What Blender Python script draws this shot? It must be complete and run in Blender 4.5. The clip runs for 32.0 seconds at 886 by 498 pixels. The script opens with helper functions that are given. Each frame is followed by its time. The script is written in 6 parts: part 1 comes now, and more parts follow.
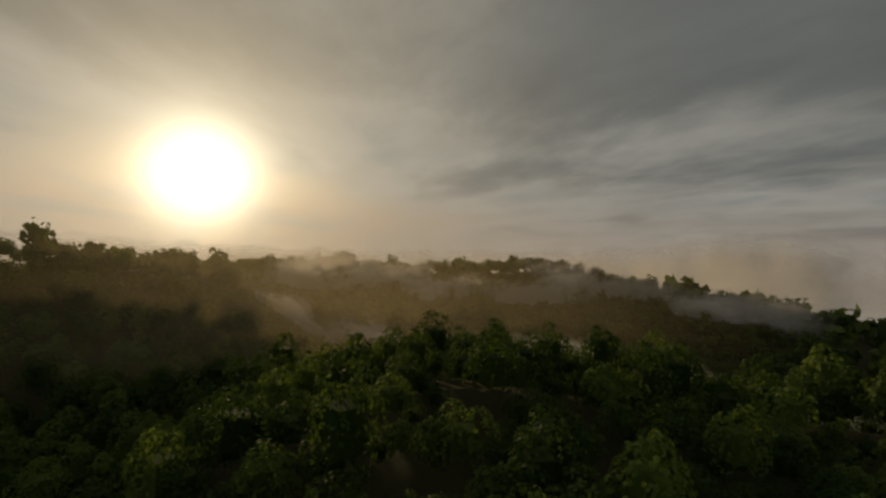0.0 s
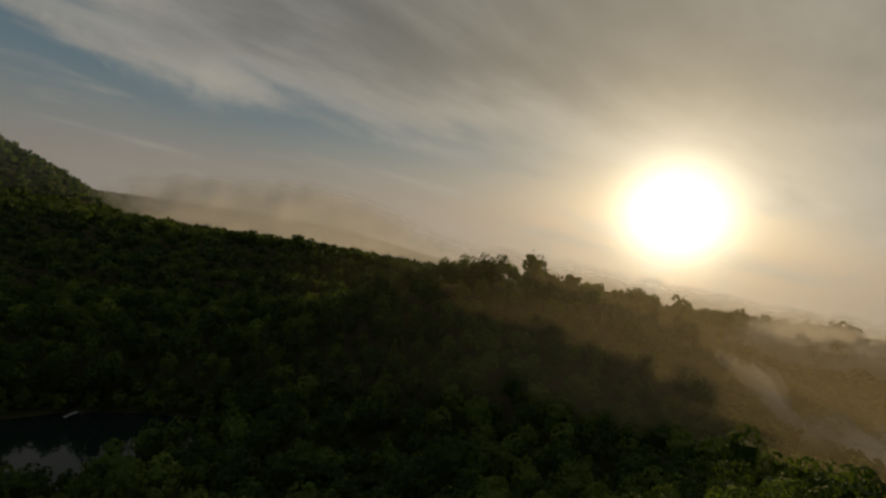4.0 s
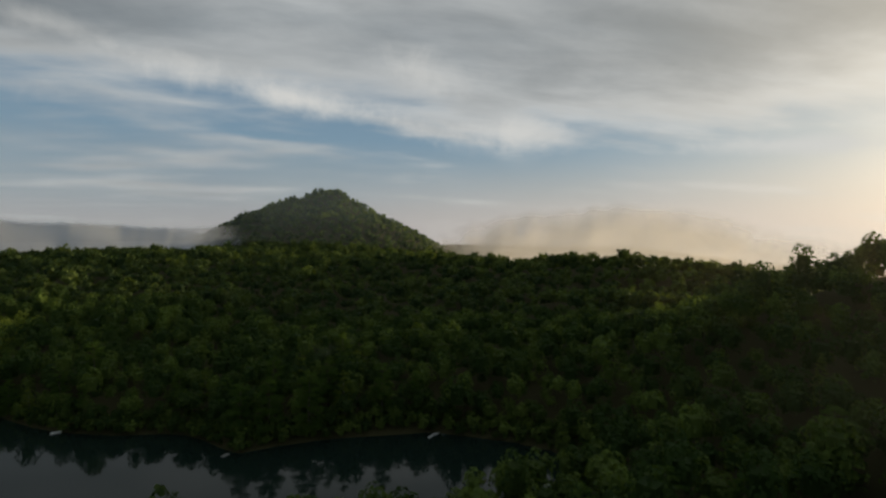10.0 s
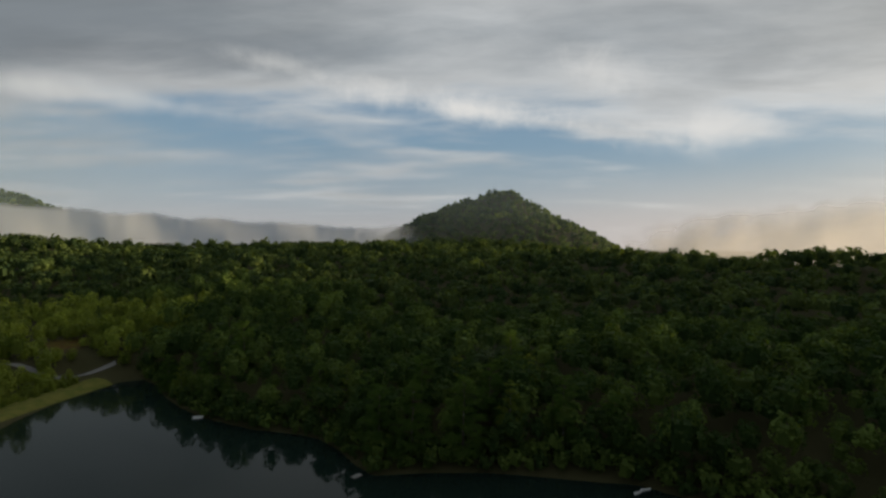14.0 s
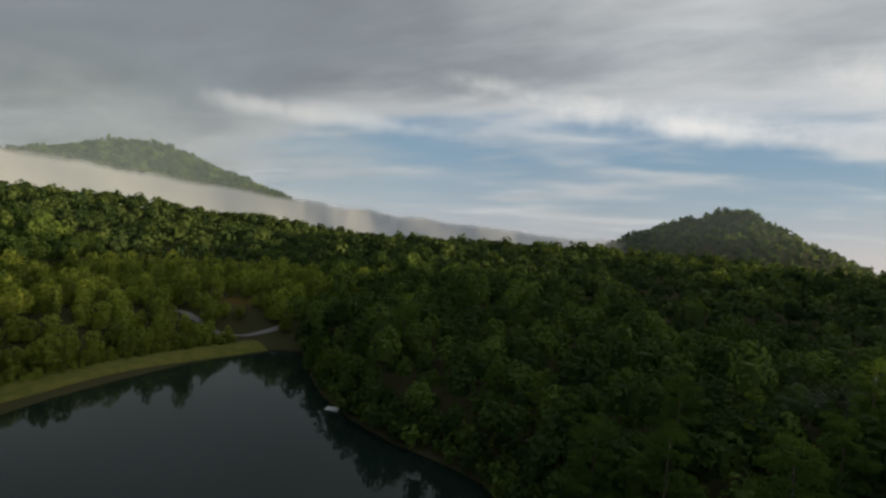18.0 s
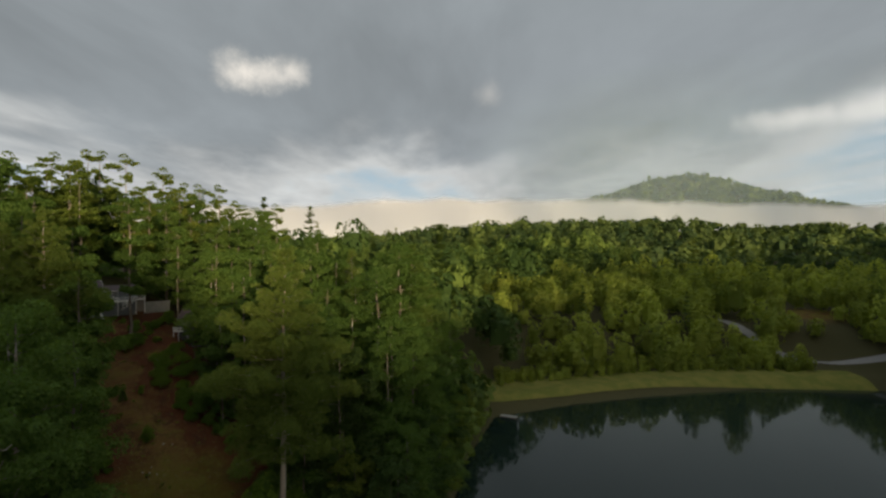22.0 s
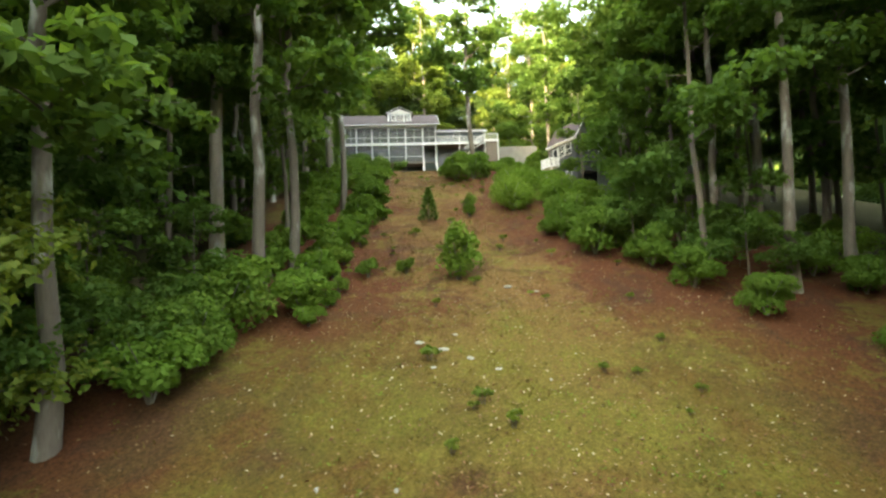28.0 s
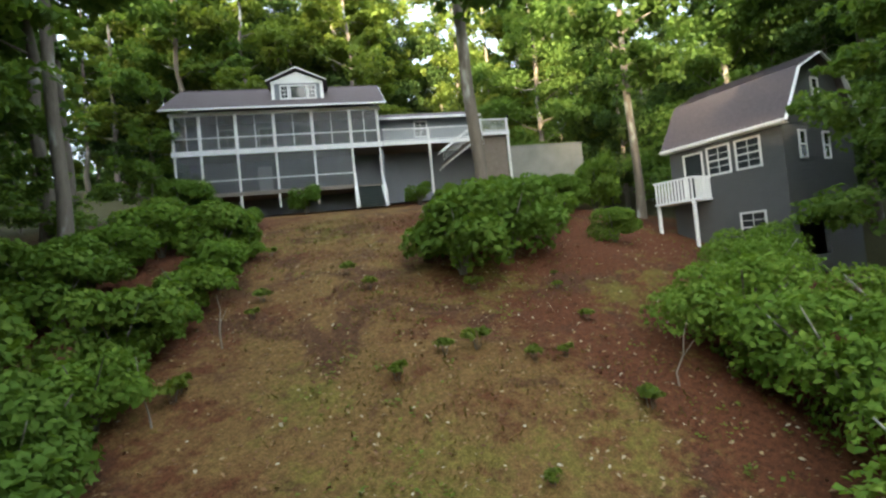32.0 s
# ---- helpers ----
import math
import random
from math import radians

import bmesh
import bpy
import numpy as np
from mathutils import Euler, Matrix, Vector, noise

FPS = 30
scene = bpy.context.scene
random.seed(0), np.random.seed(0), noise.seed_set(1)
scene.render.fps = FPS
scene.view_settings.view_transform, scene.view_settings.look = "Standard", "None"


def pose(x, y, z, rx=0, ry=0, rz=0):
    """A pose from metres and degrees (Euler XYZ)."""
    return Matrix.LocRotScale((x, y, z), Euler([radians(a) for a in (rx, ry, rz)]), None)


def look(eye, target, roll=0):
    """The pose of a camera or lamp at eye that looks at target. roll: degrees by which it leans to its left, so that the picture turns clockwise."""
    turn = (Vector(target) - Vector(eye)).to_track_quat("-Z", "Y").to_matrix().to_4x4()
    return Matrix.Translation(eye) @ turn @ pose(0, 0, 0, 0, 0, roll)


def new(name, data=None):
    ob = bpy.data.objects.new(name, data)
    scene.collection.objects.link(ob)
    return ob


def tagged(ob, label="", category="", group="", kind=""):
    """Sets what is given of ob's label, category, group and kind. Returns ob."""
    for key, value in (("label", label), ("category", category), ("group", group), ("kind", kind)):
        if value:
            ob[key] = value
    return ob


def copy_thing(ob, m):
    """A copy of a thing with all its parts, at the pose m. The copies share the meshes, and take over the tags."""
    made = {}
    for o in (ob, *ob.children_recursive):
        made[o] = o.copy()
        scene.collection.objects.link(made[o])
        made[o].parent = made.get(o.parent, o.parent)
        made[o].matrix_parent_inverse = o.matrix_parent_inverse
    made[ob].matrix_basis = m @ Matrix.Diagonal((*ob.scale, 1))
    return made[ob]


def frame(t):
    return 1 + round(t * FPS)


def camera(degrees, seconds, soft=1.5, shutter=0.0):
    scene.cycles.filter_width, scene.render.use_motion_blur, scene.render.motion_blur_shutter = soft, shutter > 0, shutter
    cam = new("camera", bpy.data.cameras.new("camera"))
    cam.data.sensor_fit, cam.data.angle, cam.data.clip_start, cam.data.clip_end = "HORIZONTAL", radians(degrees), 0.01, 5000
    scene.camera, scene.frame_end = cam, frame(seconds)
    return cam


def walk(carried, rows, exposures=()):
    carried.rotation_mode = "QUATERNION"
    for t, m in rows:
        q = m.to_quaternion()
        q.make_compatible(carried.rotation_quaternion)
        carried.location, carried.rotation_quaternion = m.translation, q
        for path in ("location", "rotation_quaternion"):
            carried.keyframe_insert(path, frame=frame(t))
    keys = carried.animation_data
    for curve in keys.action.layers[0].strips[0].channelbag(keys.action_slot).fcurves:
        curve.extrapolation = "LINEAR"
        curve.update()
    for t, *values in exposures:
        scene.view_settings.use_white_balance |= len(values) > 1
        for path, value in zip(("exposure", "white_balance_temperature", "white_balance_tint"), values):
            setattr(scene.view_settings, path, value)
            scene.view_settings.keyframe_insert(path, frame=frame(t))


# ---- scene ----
# ---- camera ----
PATH = [
    (0, -68.56, -125.88, 134.93, -99.92, -0.96, 3.54),
    (0.5, -66.59, -126.20, 136.30, -99.43, -0.90, 4.25),
    (1, -64.61, -126.28, 137.61, -96.22, -0.96, 5.79),
    (1.5, -62.71, -126.25, 138.90, -91.54, -1.04, 7.12),
    (2, -61.11, -126.37, 140.06, -84.36, -1.32, 8.24),
    (2.5, -59.75, -126.37, 140.97, -76.54, -1.72, 8.86),
    (3, -57.74, -125.91, 141.63, -67.71, -2.15, 9.29),
    (3.5, -54.85, -124.06, 141.78, -58.31, -2.51, 10.16),
    (4, -51.62, -120.81, 141.12, -49.85, -2.75, 9.92),
    (4.5, -48.17, -116.29, 139.83, -42.00, -3.13, 10.29),
    (6.5, -41.01, -97.70, 135.95, -16.50, -2.31, 3.17),
    (7, -39.92, -92.74, 133.54, -16.57, -2.38, 0.69),
    (7.5, -38.99, -88.70, 130.82, -16.46, -2.42, -0.27),
    (8, -38.11, -84.76, 127.87, -16.45, -2.50, -0.25),
    (8.5, -37.17, -80.34, 124.83, -16.54, -2.58, -0.12),
    (9, -35.92, -75.29, 121.86, -16.63, -2.66, 0.02),
    (9.5, -34.25, -69.67, 119.15, -16.47, -2.64, 0.19),
    (10, -32.21, -63.60, 116.69, -15.20, -2.63, 0.86),
    (10.5, -30.11, -56.97, 114.43, -13.68, -2.63, 1.50),
    (11, -28.03, -49.59, 112.39, -12.15, -2.63, 1.46),
    (11.5, -26.15, -41.20, 110.50, -9.92, -2.60, 2.32),
    (12, -24.69, -31.72, 108.51, -7.22, -2.60, 2.81),
    (12.5, -23.83, -21.21, 106.17, -0.57, -2.40, 6.20),
    (13, -23.61, -10.07, 103.47, 2.53, -2.28, 4.09),
    (13.5, -23.82, 1.59, 100.52, 3.31, -2.28, 1.47),
    (15.5, -31.52, 55.05, 79.97, 10.24, -1.92, 2.45),
    (16, -34.37, 66.06, 76.53, 13.46, -1.73, 2.42),
    (16.5, -37.55, 76.51, 73.25, 15.62, -1.69, 0.38),
    (17, -41.14, 86.28, 70.41, 15.97, -1.90, -1.54),
    (17.5, -45.37, 95.40, 68.49, 21.40, -1.77, 2.24),
    (18, -50.11, 103.82, 67.35, 26.93, -1.36, 5.22),
    (18.5, -55.23, 111.65, 65.97, 34.95, -0.78, 8.00),
    (19, -60.79, 119.45, 63.91, 40.43, -0.66, 6.75),
    (19.5, -67.29, 127.62, 61.58, 51.81, -0.23, 10.22),
    (20, -74.34, 135.17, 59.17, 62.10, -0.00, 11.67),
    (20.5, -81.54, 140.31, 56.64, 73.95, 0.33, 12.72),
    (21, -89.15, 142.67, 53.65, 79.55, 0.26, 6.51),
    (21.5, -96.75, 143.54, 49.81, 81.69, 0.01, 1.54),
    (22, -103.89, 144.06, 45.15, 83.84, -0.21, -0.05),
    (22.5, -110.80, 144.73, 39.72, 86.35, -0.00, 0.98),
    (23, -117.73, 144.98, 34.14, 95.09, 0.59, 5.94),
    (23.5, -124.09, 143.86, 29.34, 106.23, 1.08, 8.40),
    (24, -129.09, 141.81, 25.20, 113.50, 1.25, 5.55),
    (24.5, -133.55, 139.56, 21.43, 115.97, 1.49, 1.15),
    (25, -138.00, 137.37, 18.93, 116.72, 1.56, -2.65),
    (25.5, -142.92, 134.84, 17.42, 119.60, 1.79, 0.39),
    (26, -147.42, 132.34, 16.55, 122.25, 1.83, -0.12),
    (26.5, -151.37, 129.67, 16.74, 123.07, 1.33, -0.44),
    (28.5, -171.53, 115.58, 14.50, 124.56, 3.35, -2.24),
    (29, -175.34, 112.70, 15.75, 124.81, 3.17, -2.09),
    (29.5, -179.10, 110.08, 17.24, 124.67, 2.95, -2.50),
    (30, -183.56, 107.12, 18.76, 124.62, 3.35, -1.95),
    (30.5, -187.15, 104.68, 20.71, 124.89, 3.10, -1.76),
    (31, -190.13, 102.56, 22.75, 124.96, 2.45, -1.92),
    (31.5, -192.70, 100.42, 24.02, 122.69, 1.85, -3.32),
    (32, -195.63, 98.35, 25.01, 117.58, 1.37, -5.65),
]

cam = camera(83.0, 32.0, soft=2.5)


def turned(yaw, pitch, roll):
    return Matrix.Rotation(radians(yaw), 4, "Z") @ Matrix.Rotation(radians(90 + pitch), 4, "X") @ Matrix.Rotation(radians(roll), 4, "Z")


walk(cam, [(t, Matrix.Translation((x, y, z)) @ turned(yaw, pitch, roll)) for t, x, y, z, yaw, pitch, roll in PATH],
     exposures=[(0, -0.9, 7500, 8), (3.5, -0.9, 7500, 8), (4.5, -0.65, 7200, 8), (6.5, 0.1, 6700, 8), (9, 0.1, 6500, 8), (13, 0.25, 6500, 9), (16, 0.4, 6500, 10), (20, 0.6, 6500, 10), (22, 0.8, 6700, 9),
                (23, 0.95, 6800, 9), (24, 1.7, 6900, 7), (24.5, 2.3, 7200, 5), (25, 3.3, 7000, 4), (25.5, 4.0, 7300, 2), (26, 4.5, 7400, 2), (28.5, 4.45, 6500, 2), (30, 4.2, 6000, 6), (31, 4.05, 5900, 7),
                (32, 3.8, 5900, 8)])

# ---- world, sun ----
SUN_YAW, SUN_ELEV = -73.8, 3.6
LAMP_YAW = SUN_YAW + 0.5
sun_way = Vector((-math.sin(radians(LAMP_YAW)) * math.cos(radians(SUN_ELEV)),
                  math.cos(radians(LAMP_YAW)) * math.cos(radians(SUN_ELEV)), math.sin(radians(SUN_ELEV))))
# glow drawn at the sun's place; the lamp stands lower to shade the slope
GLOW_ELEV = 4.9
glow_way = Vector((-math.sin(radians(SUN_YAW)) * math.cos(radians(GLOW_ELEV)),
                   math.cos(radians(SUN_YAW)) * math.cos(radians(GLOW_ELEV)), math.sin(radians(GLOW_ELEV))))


class Net:
    """Short hand for building a node tree."""

    def __init__(self, tree):
        self.t = tree
        tree.nodes.clear()

    def n(self, kind, **sets):
        node = self.t.nodes.new(kind)
        for k, v in sets.items():
            setattr(node, k, v)
        return node

    def put(self, sock, v):
        if isinstance(v, bpy.types.NodeSocket):
            self.t.links.new(v, sock)
        elif isinstance(v, bpy.types.Node):
            self.t.links.new(v.outputs[0], sock)
        else:
            sock.default_value = v

    def math(self, op, a, b=None, c=None, clamp=False):
        m = self.n("ShaderNodeMath", operation=op, use_clamp=clamp)
        for i, v in enumerate((a, b, c)):
            if v is not None:
                self.put(m.inputs[i], v)
        return m.outputs[0]

    def mix(self, f, a, b, blend="MIX"):
        m = self.n("ShaderNodeMix", data_type="RGBA", blend_type=blend)
        self.put(m.inputs[0], f)
        self.put(m.inputs[6], a if not isinstance(a, tuple) else (*a, 1))
        self.put(m.inputs[7], b if not isinstance(b, tuple) else (*b, 1))
        return m.outputs[2]

    def noise(self, vec, scale, detail=4.0, rough=0.55, distort=0.0):
        m = self.n("ShaderNodeTexNoise")
        if vec is not None:
            self.put(m.inputs["Vector"], vec)
        m.inputs["Scale"].default_value = scale
        m.inputs["Detail"].default_value = detail
        m.inputs["Roughness"].default_value = rough
        m.inputs["Distortion"].default_value = distort
        return m.outputs["Fac"]

    def ramp(self, f, stops):
        m = self.n("ShaderNodeValToRGB")
        el = m.color_ramp.elements
        while len(el) < len(stops):
            el.new(0.5)
        for e, (p, c) in zip(el, stops):
            e.position = p
            e.color = (*c, 1) if isinstance(c, tuple) else (c, c, c, 1)
        self.put(m.inputs[0], f)
        return m.outputs[0]

    def smooth(self, v, lo, hi):
        m = self.n("ShaderNodeMapRange", interpolation_type="SMOOTHSTEP")
        self.put(m.inputs[0], v)
        m.inputs[1].default_value, m.inputs[2].default_value = lo, hi
        return m.outputs[0]

    def coords(self, which="Object"):
        return self.n("ShaderNodeTexCoord").outputs[which]

    def scaled(self, vec, x, y, z, rot=0.0):
        m = self.n("ShaderNodeMapping")
        self.put(m.inputs[0], vec)
        m.inputs[2].default_value = (0, 0, rot)
        m.inputs[3].default_value = (x, y, z)
        return m.outputs[0]


def make_world():
    world = bpy.data.worlds.new("morning_sky")
    scene.world = world
    world.use_nodes = True
    g = Net(world.node_tree)
    way = g.coords("Generated")
    sep = g.n("ShaderNodeSeparateXYZ")
    g.put(sep.inputs[0], way)
    up = sep.outputs[2]
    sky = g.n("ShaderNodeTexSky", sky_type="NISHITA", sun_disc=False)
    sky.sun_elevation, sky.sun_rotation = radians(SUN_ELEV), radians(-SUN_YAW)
    sky.air_density, sky.dust_density, sky.ozone_density = 1.0, 1.5, 2.0
    clear = g.mix(1.0, sky.outputs[0], (0.085, 0.085, 0.085), "MULTIPLY")
    # clear sky: blue above, pale near the horizon
    grad = g.ramp(g.math("MULTIPLY", up, 1.6, clamp=True),
                  [(0.0, (0.46, 0.46, 0.47)), (0.09, (0.36, 0.42, 0.48)), (0.26, (0.21, 0.32, 0.43)), (0.7, (0.10, 0.17, 0.28))])
    base = g.mix(0.75, clear, grad)
    # cloud deck, drawn on a flat ceiling seen in perspective
    flat = g.n("ShaderNodeVectorMath", operation="DIVIDE")
    g.put(flat.inputs[0], way)
    comb = g.n("ShaderNodeCombineXYZ")
    low = g.math("ADD", g.math("MAXIMUM", up, 0.0), 0.10)
    for i in (0, 1):
        g.put(comb.inputs[i], low)
    comb.inputs[2].default_value = 1e6
    g.put(flat.inputs[1], comb.outputs[0])
    plane = g.scaled(flat.outputs[0], 0.5, 1.0, 1.0, 0.35)
    big = g.noise(plane, 0.62, 4.0, 0.48, 0.4)
    fine = g.noise(plane, 2.6, 7.0, 0.62, 0.25)
    dens = g.math("ADD", big, g.math("MULTIPLY", g.math("SUBTRACT", fine, 0.5), 0.24))
    # thicker overhead, thinner in the band above the horizon
    dens = g.math("ADD", dens, g.math("MULTIPLY", g.smooth(up, 0.08, 0.36), 0.32))
    # the deck is heavier to the south and south-east, broken to the north
    side = g.math("ADD", g.math("MULTIPLY", sep.outputs[1], -0.13), g.math("MULTIPLY", g.math("MAXIMUM", g.math("MULTIPLY", sep.outputs[0], -1.0), 0.0), 0.15))
    dens = g.math("ADD", dens, side)
    cover = g.smooth(dens, 0.40, 0.62)
    thick = g.smooth(dens, 0.52, 0.82)
    cloud = g.mix(thick, (0.455, 0.468, 0.475), (0.200, 0.224, 0.245))
    tone = g.noise(plane, 1.3, 5.0, 0.55, 0.3)
    cloud = g.mix(1.0, cloud, g.ramp(tone, [(0.28, 0.80), (0.72, 1.18)]), "MULTIPLY")
    west = g.math("ADD", g.math("MULTIPLY", g.math("MINIMUM", sep.outputs[0], 0.25), 0.17), 0.97)
    cloud = g.mix(1.0, cloud, west, "MULTIPLY")
    col = g.mix(cover, base, cloud)
    # warm haze lying along the horizon
    haze = g.math("MULTIPLY", g.math("MULTIPLY", g.smooth(up, 0.14, -0.02), 0.7), g.smooth(sep.outputs[0], -0.35, 0.6))
    col = g.mix(haze, col, (0.52, 0.46, 0.43))
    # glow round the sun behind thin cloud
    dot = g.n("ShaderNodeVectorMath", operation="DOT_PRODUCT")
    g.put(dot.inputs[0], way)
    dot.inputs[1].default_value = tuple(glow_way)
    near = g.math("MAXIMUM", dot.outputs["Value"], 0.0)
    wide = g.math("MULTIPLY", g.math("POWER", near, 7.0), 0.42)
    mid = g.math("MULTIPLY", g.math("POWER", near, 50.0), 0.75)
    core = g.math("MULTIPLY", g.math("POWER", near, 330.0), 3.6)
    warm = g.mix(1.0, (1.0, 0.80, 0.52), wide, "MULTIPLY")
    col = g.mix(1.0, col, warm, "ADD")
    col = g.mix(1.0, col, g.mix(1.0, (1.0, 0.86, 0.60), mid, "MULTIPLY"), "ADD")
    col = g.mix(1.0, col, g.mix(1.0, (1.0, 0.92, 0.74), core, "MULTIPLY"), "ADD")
    # bright cloud streaks and heads: bearing, height, half width, half depth, tilt, strength
    grain = g.math("SUBTRACT", g.noise(way, 9.0, 6.0, 0.62, 0.4), 0.5)
    curl = g.math("SUBTRACT", g.noise(way, 30.0, 5.0, 0.6), 0.5)
    for yaw, elev, wide, deep, tilt, power in ((1, 13.3, 14, 1.7, 0.16, 0.95), (-23, 10.3, 6, 2.0, 0.06, 0.85), (23, 17.0, 5, 1.1, 0.10, 0.4), (38, 12.0, 17, 1.0, 0.04, 0.42),
                                               (-13, 16.6, 6, 2.4, 0.3, 0.6), (48, 11.8, 6, 0.9, 0.02, 0.5), (-50, 8.0, 11, 0.9, 0.05, 0.8), (-19.5, 9.4, 6, 1.7, 0.2, 0.4),
                                               (105.8, 18.2, 2.5, 2.0, 0.0, 0.9), (100.6, 18.6, 1.8, 1.5, 0.0, 0.62), (103.2, 17.9, 3.0, 1.7, 0.0, 0.62), (78.6, 17.0, 1.6, 1.5, 0.0, 0.22)):
        a, e = radians(yaw), radians(elev)
        v = Vector((-math.sin(a) * math.cos(e), math.cos(a) * math.cos(e), math.sin(e)))
        across = Vector((-math.cos(a), -math.sin(a), 0))
        lift = v.cross(across).normalized()
        if lift.z < 0:
            lift = -lift
        u_way = (across * math.cos(tilt) + lift * math.sin(tilt)) / math.sin(radians(wide))
        v_way = (lift * math.cos(tilt) - across * math.sin(tilt)) / math.sin(radians(deep))
        terms = []
        for d_way in (u_way, v_way, v):
            dd = g.n("ShaderNodeVectorMath", operation="DOT_PRODUCT")
            g.put(dd.inputs[0], way)
            dd.inputs[1].default_value = tuple(d_way)
            terms.append(dd.outputs["Value"])
        # measure from the cloud's own centre
        v0 = v.dot(v_way)
        far = g.math("SQRT", g.math("ADD", g.math("MULTIPLY", terms[0], terms[0]), g.math("POWER", g.math("SUBTRACT", terms[1], v0), 2.0)))
        rag = g.math("ADD", far, g.math("ADD", g.math("MULTIPLY", grain, 2.2 if wide > 4 else 0.7), g.math("MULTIPLY", curl, 0.7 if wide > 4 else 1.3)))
        f = g.math("MULTIPLY", g.math("MULTIPLY", g.smooth(rag, 1.35, -0.35), power), g.smooth(terms[2], 0.4, 0.6))
        tint = (0.60, 0.59, 0.57) if wide > 4 else (0.56, 0.53, 0.49)
        col = g.mix(f, col, tint)
    bg = g.n("ShaderNodeBackground")
    g.put(bg.inputs[0], col)
    bg.inputs[1].default_value = 1.0
    out = g.n("ShaderNodeOutputWorld")
    g.put(out.inputs[0], bg)


make_world()
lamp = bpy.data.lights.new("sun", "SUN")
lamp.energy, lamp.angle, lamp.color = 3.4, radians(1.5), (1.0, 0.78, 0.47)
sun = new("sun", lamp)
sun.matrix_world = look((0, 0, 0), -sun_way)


# ---- materials ----
def material(name, colour, rough=0.8, spec=0.3, build=None, metal=0.0):
    m = bpy.data.materials.new(name)
    m.use_nodes = True
    g = Net(m.node_tree)
    p = g.n("ShaderNodeBsdfPrincipled")
    p.inputs["Roughness"].default_value = rough
    p.inputs["Specular IOR Level"].default_value = spec
    p.inputs["Metallic"].default_value = metal
    if colour is not None:
        p.inputs["Base Color"].default_value = (*colour, 1)
    out = g.n("ShaderNodeOutputMaterial")
    g.put(out.inputs[0], p)
    if build:
        build(g, p, out)
    return m


def bump(g, p, height, strength, dist):
    b = g.n("ShaderNodeBump")
    b.inputs["Strength"].default_value, b.inputs["Distance"].default_value = strength, dist
    g.put(b.inputs["Height"], height)
    g.put(p.inputs["Normal"], b)


def leaf_material(name, dark, light, through_light=0.35):
    """Leaves: tone varies by leaf, by tree and across the stand; some light comes through."""
    def build(g, p, out):
        geo = g.n("ShaderNodeNewGeometry")
        info = g.n("ShaderNodeObjectInfo")
        tree = g.n("ShaderNodeAttribute", attribute_name="tone")
        pos = geo.outputs["Position"]
        stand = g.noise(pos, 0.018, 3.0)
        fac = g.math("MULTIPLY", geo.outputs["Random Per Island"], 0.38)
        fac = g.math("ADD", fac, g.math("MULTIPLY", g.math("SUBTRACT", tree.outputs["Fac"], 0.32), 0.95))
        fac = g.math("ADD", fac, g.math("MULTIPLY", g.math("SUBTRACT", stand, 0.35), 0.7))
        fac = g.math("ADD", fac, g.math("MULTIPLY", g.math("SUBTRACT", info.outputs["Random"], 0.5), 0.3), clamp=True)
        col = g.mix(fac, dark, light)
        hue = g.n("ShaderNodeHueSaturation")
        g.put(hue.inputs["Hue"], g.math("ADD", 0.485, g.math("MULTIPLY", tree.outputs["Fac"], 0.022)))
        g.put(hue.inputs["Color"], col)
        col = hue.outputs[0]
        g.put(p.inputs["Base Color"], col)
        tr = g.n("ShaderNodeBsdfTranslucent")
        g.put(tr.inputs[0], g.mix(1.0, col, (1.35, 1.3, 0.55), "MULTIPLY"))
        mix = g.n("ShaderNodeMixShader")
        mix.inputs[0].default_value = through_light
        g.put(mix.inputs[1], p)
        g.put(mix.inputs[2], tr)
        g.put(out.inputs[0], mix)
    return material(name, None, 0.75, 0.12, build)


LEAF = leaf_material("broad_leaves", (0.036, 0.075, 0.020), (0.165, 0.225, 0.050))
OAK = leaf_material("oak_leaves", (0.070, 0.140, 0.032), (0.225, 0.340, 0.075), 0.5)
# young leaves; the colour is also lightened to imitate sunlit and backlit crowns
LEAF_LIGHT = leaf_material("young_and_lit_leaves", (0.105, 0.165, 0.032), (0.32, 0.37, 0.075), 0.5)
NEEDLE = leaf_material("pine_needles", (0.070, 0.122, 0.026), (0.245, 0.285, 0.064))
BUSH = leaf_material("bush_leaves", (0.080, 0.160, 0.024), (0.25, 0.36, 0.060))
SHRUB = leaf_material("low_shrub_leaves", (0.095, 0.190, 0.026), (0.29, 0.41, 0.070))
GLOSSY = leaf_material("evergreen_bush_leaves", (0.050, 0.108, 0.020), (0.160, 0.250, 0.045))
# far leaf colour holds some haze of distance: darker and bluer than near
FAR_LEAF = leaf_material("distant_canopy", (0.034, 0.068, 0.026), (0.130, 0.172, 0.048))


def bark_build(light):
    def build(g, p, out):
        co = g.scaled(g.coords("Object"), 6, 6, 1.2)
        n = g.noise(co, 2.0, 6.0, 0.65)
        patch = g.noise(g.scaled(g.coords("Object"), 1, 1, 0.35), 1.4, 3.0)
        c = g.mix(n, tuple(v * 0.45 for v in light), light)
        c = g.mix(g.smooth(patch, 0.52, 0.66), c, (0.34, 0.34, 0.30))
        g.put(p.inputs["Base Color"], c)
        bump(g, p, n, 0.7, 0.03)
    return build


BARK = material("grey_bark", None, 0.9, 0.15, bark_build((0.20, 0.17, 0.135)))
BARK_PALE = material("pale_pine_bark", None, 0.9, 0.15, bark_build((0.36, 0.31, 0.25)))


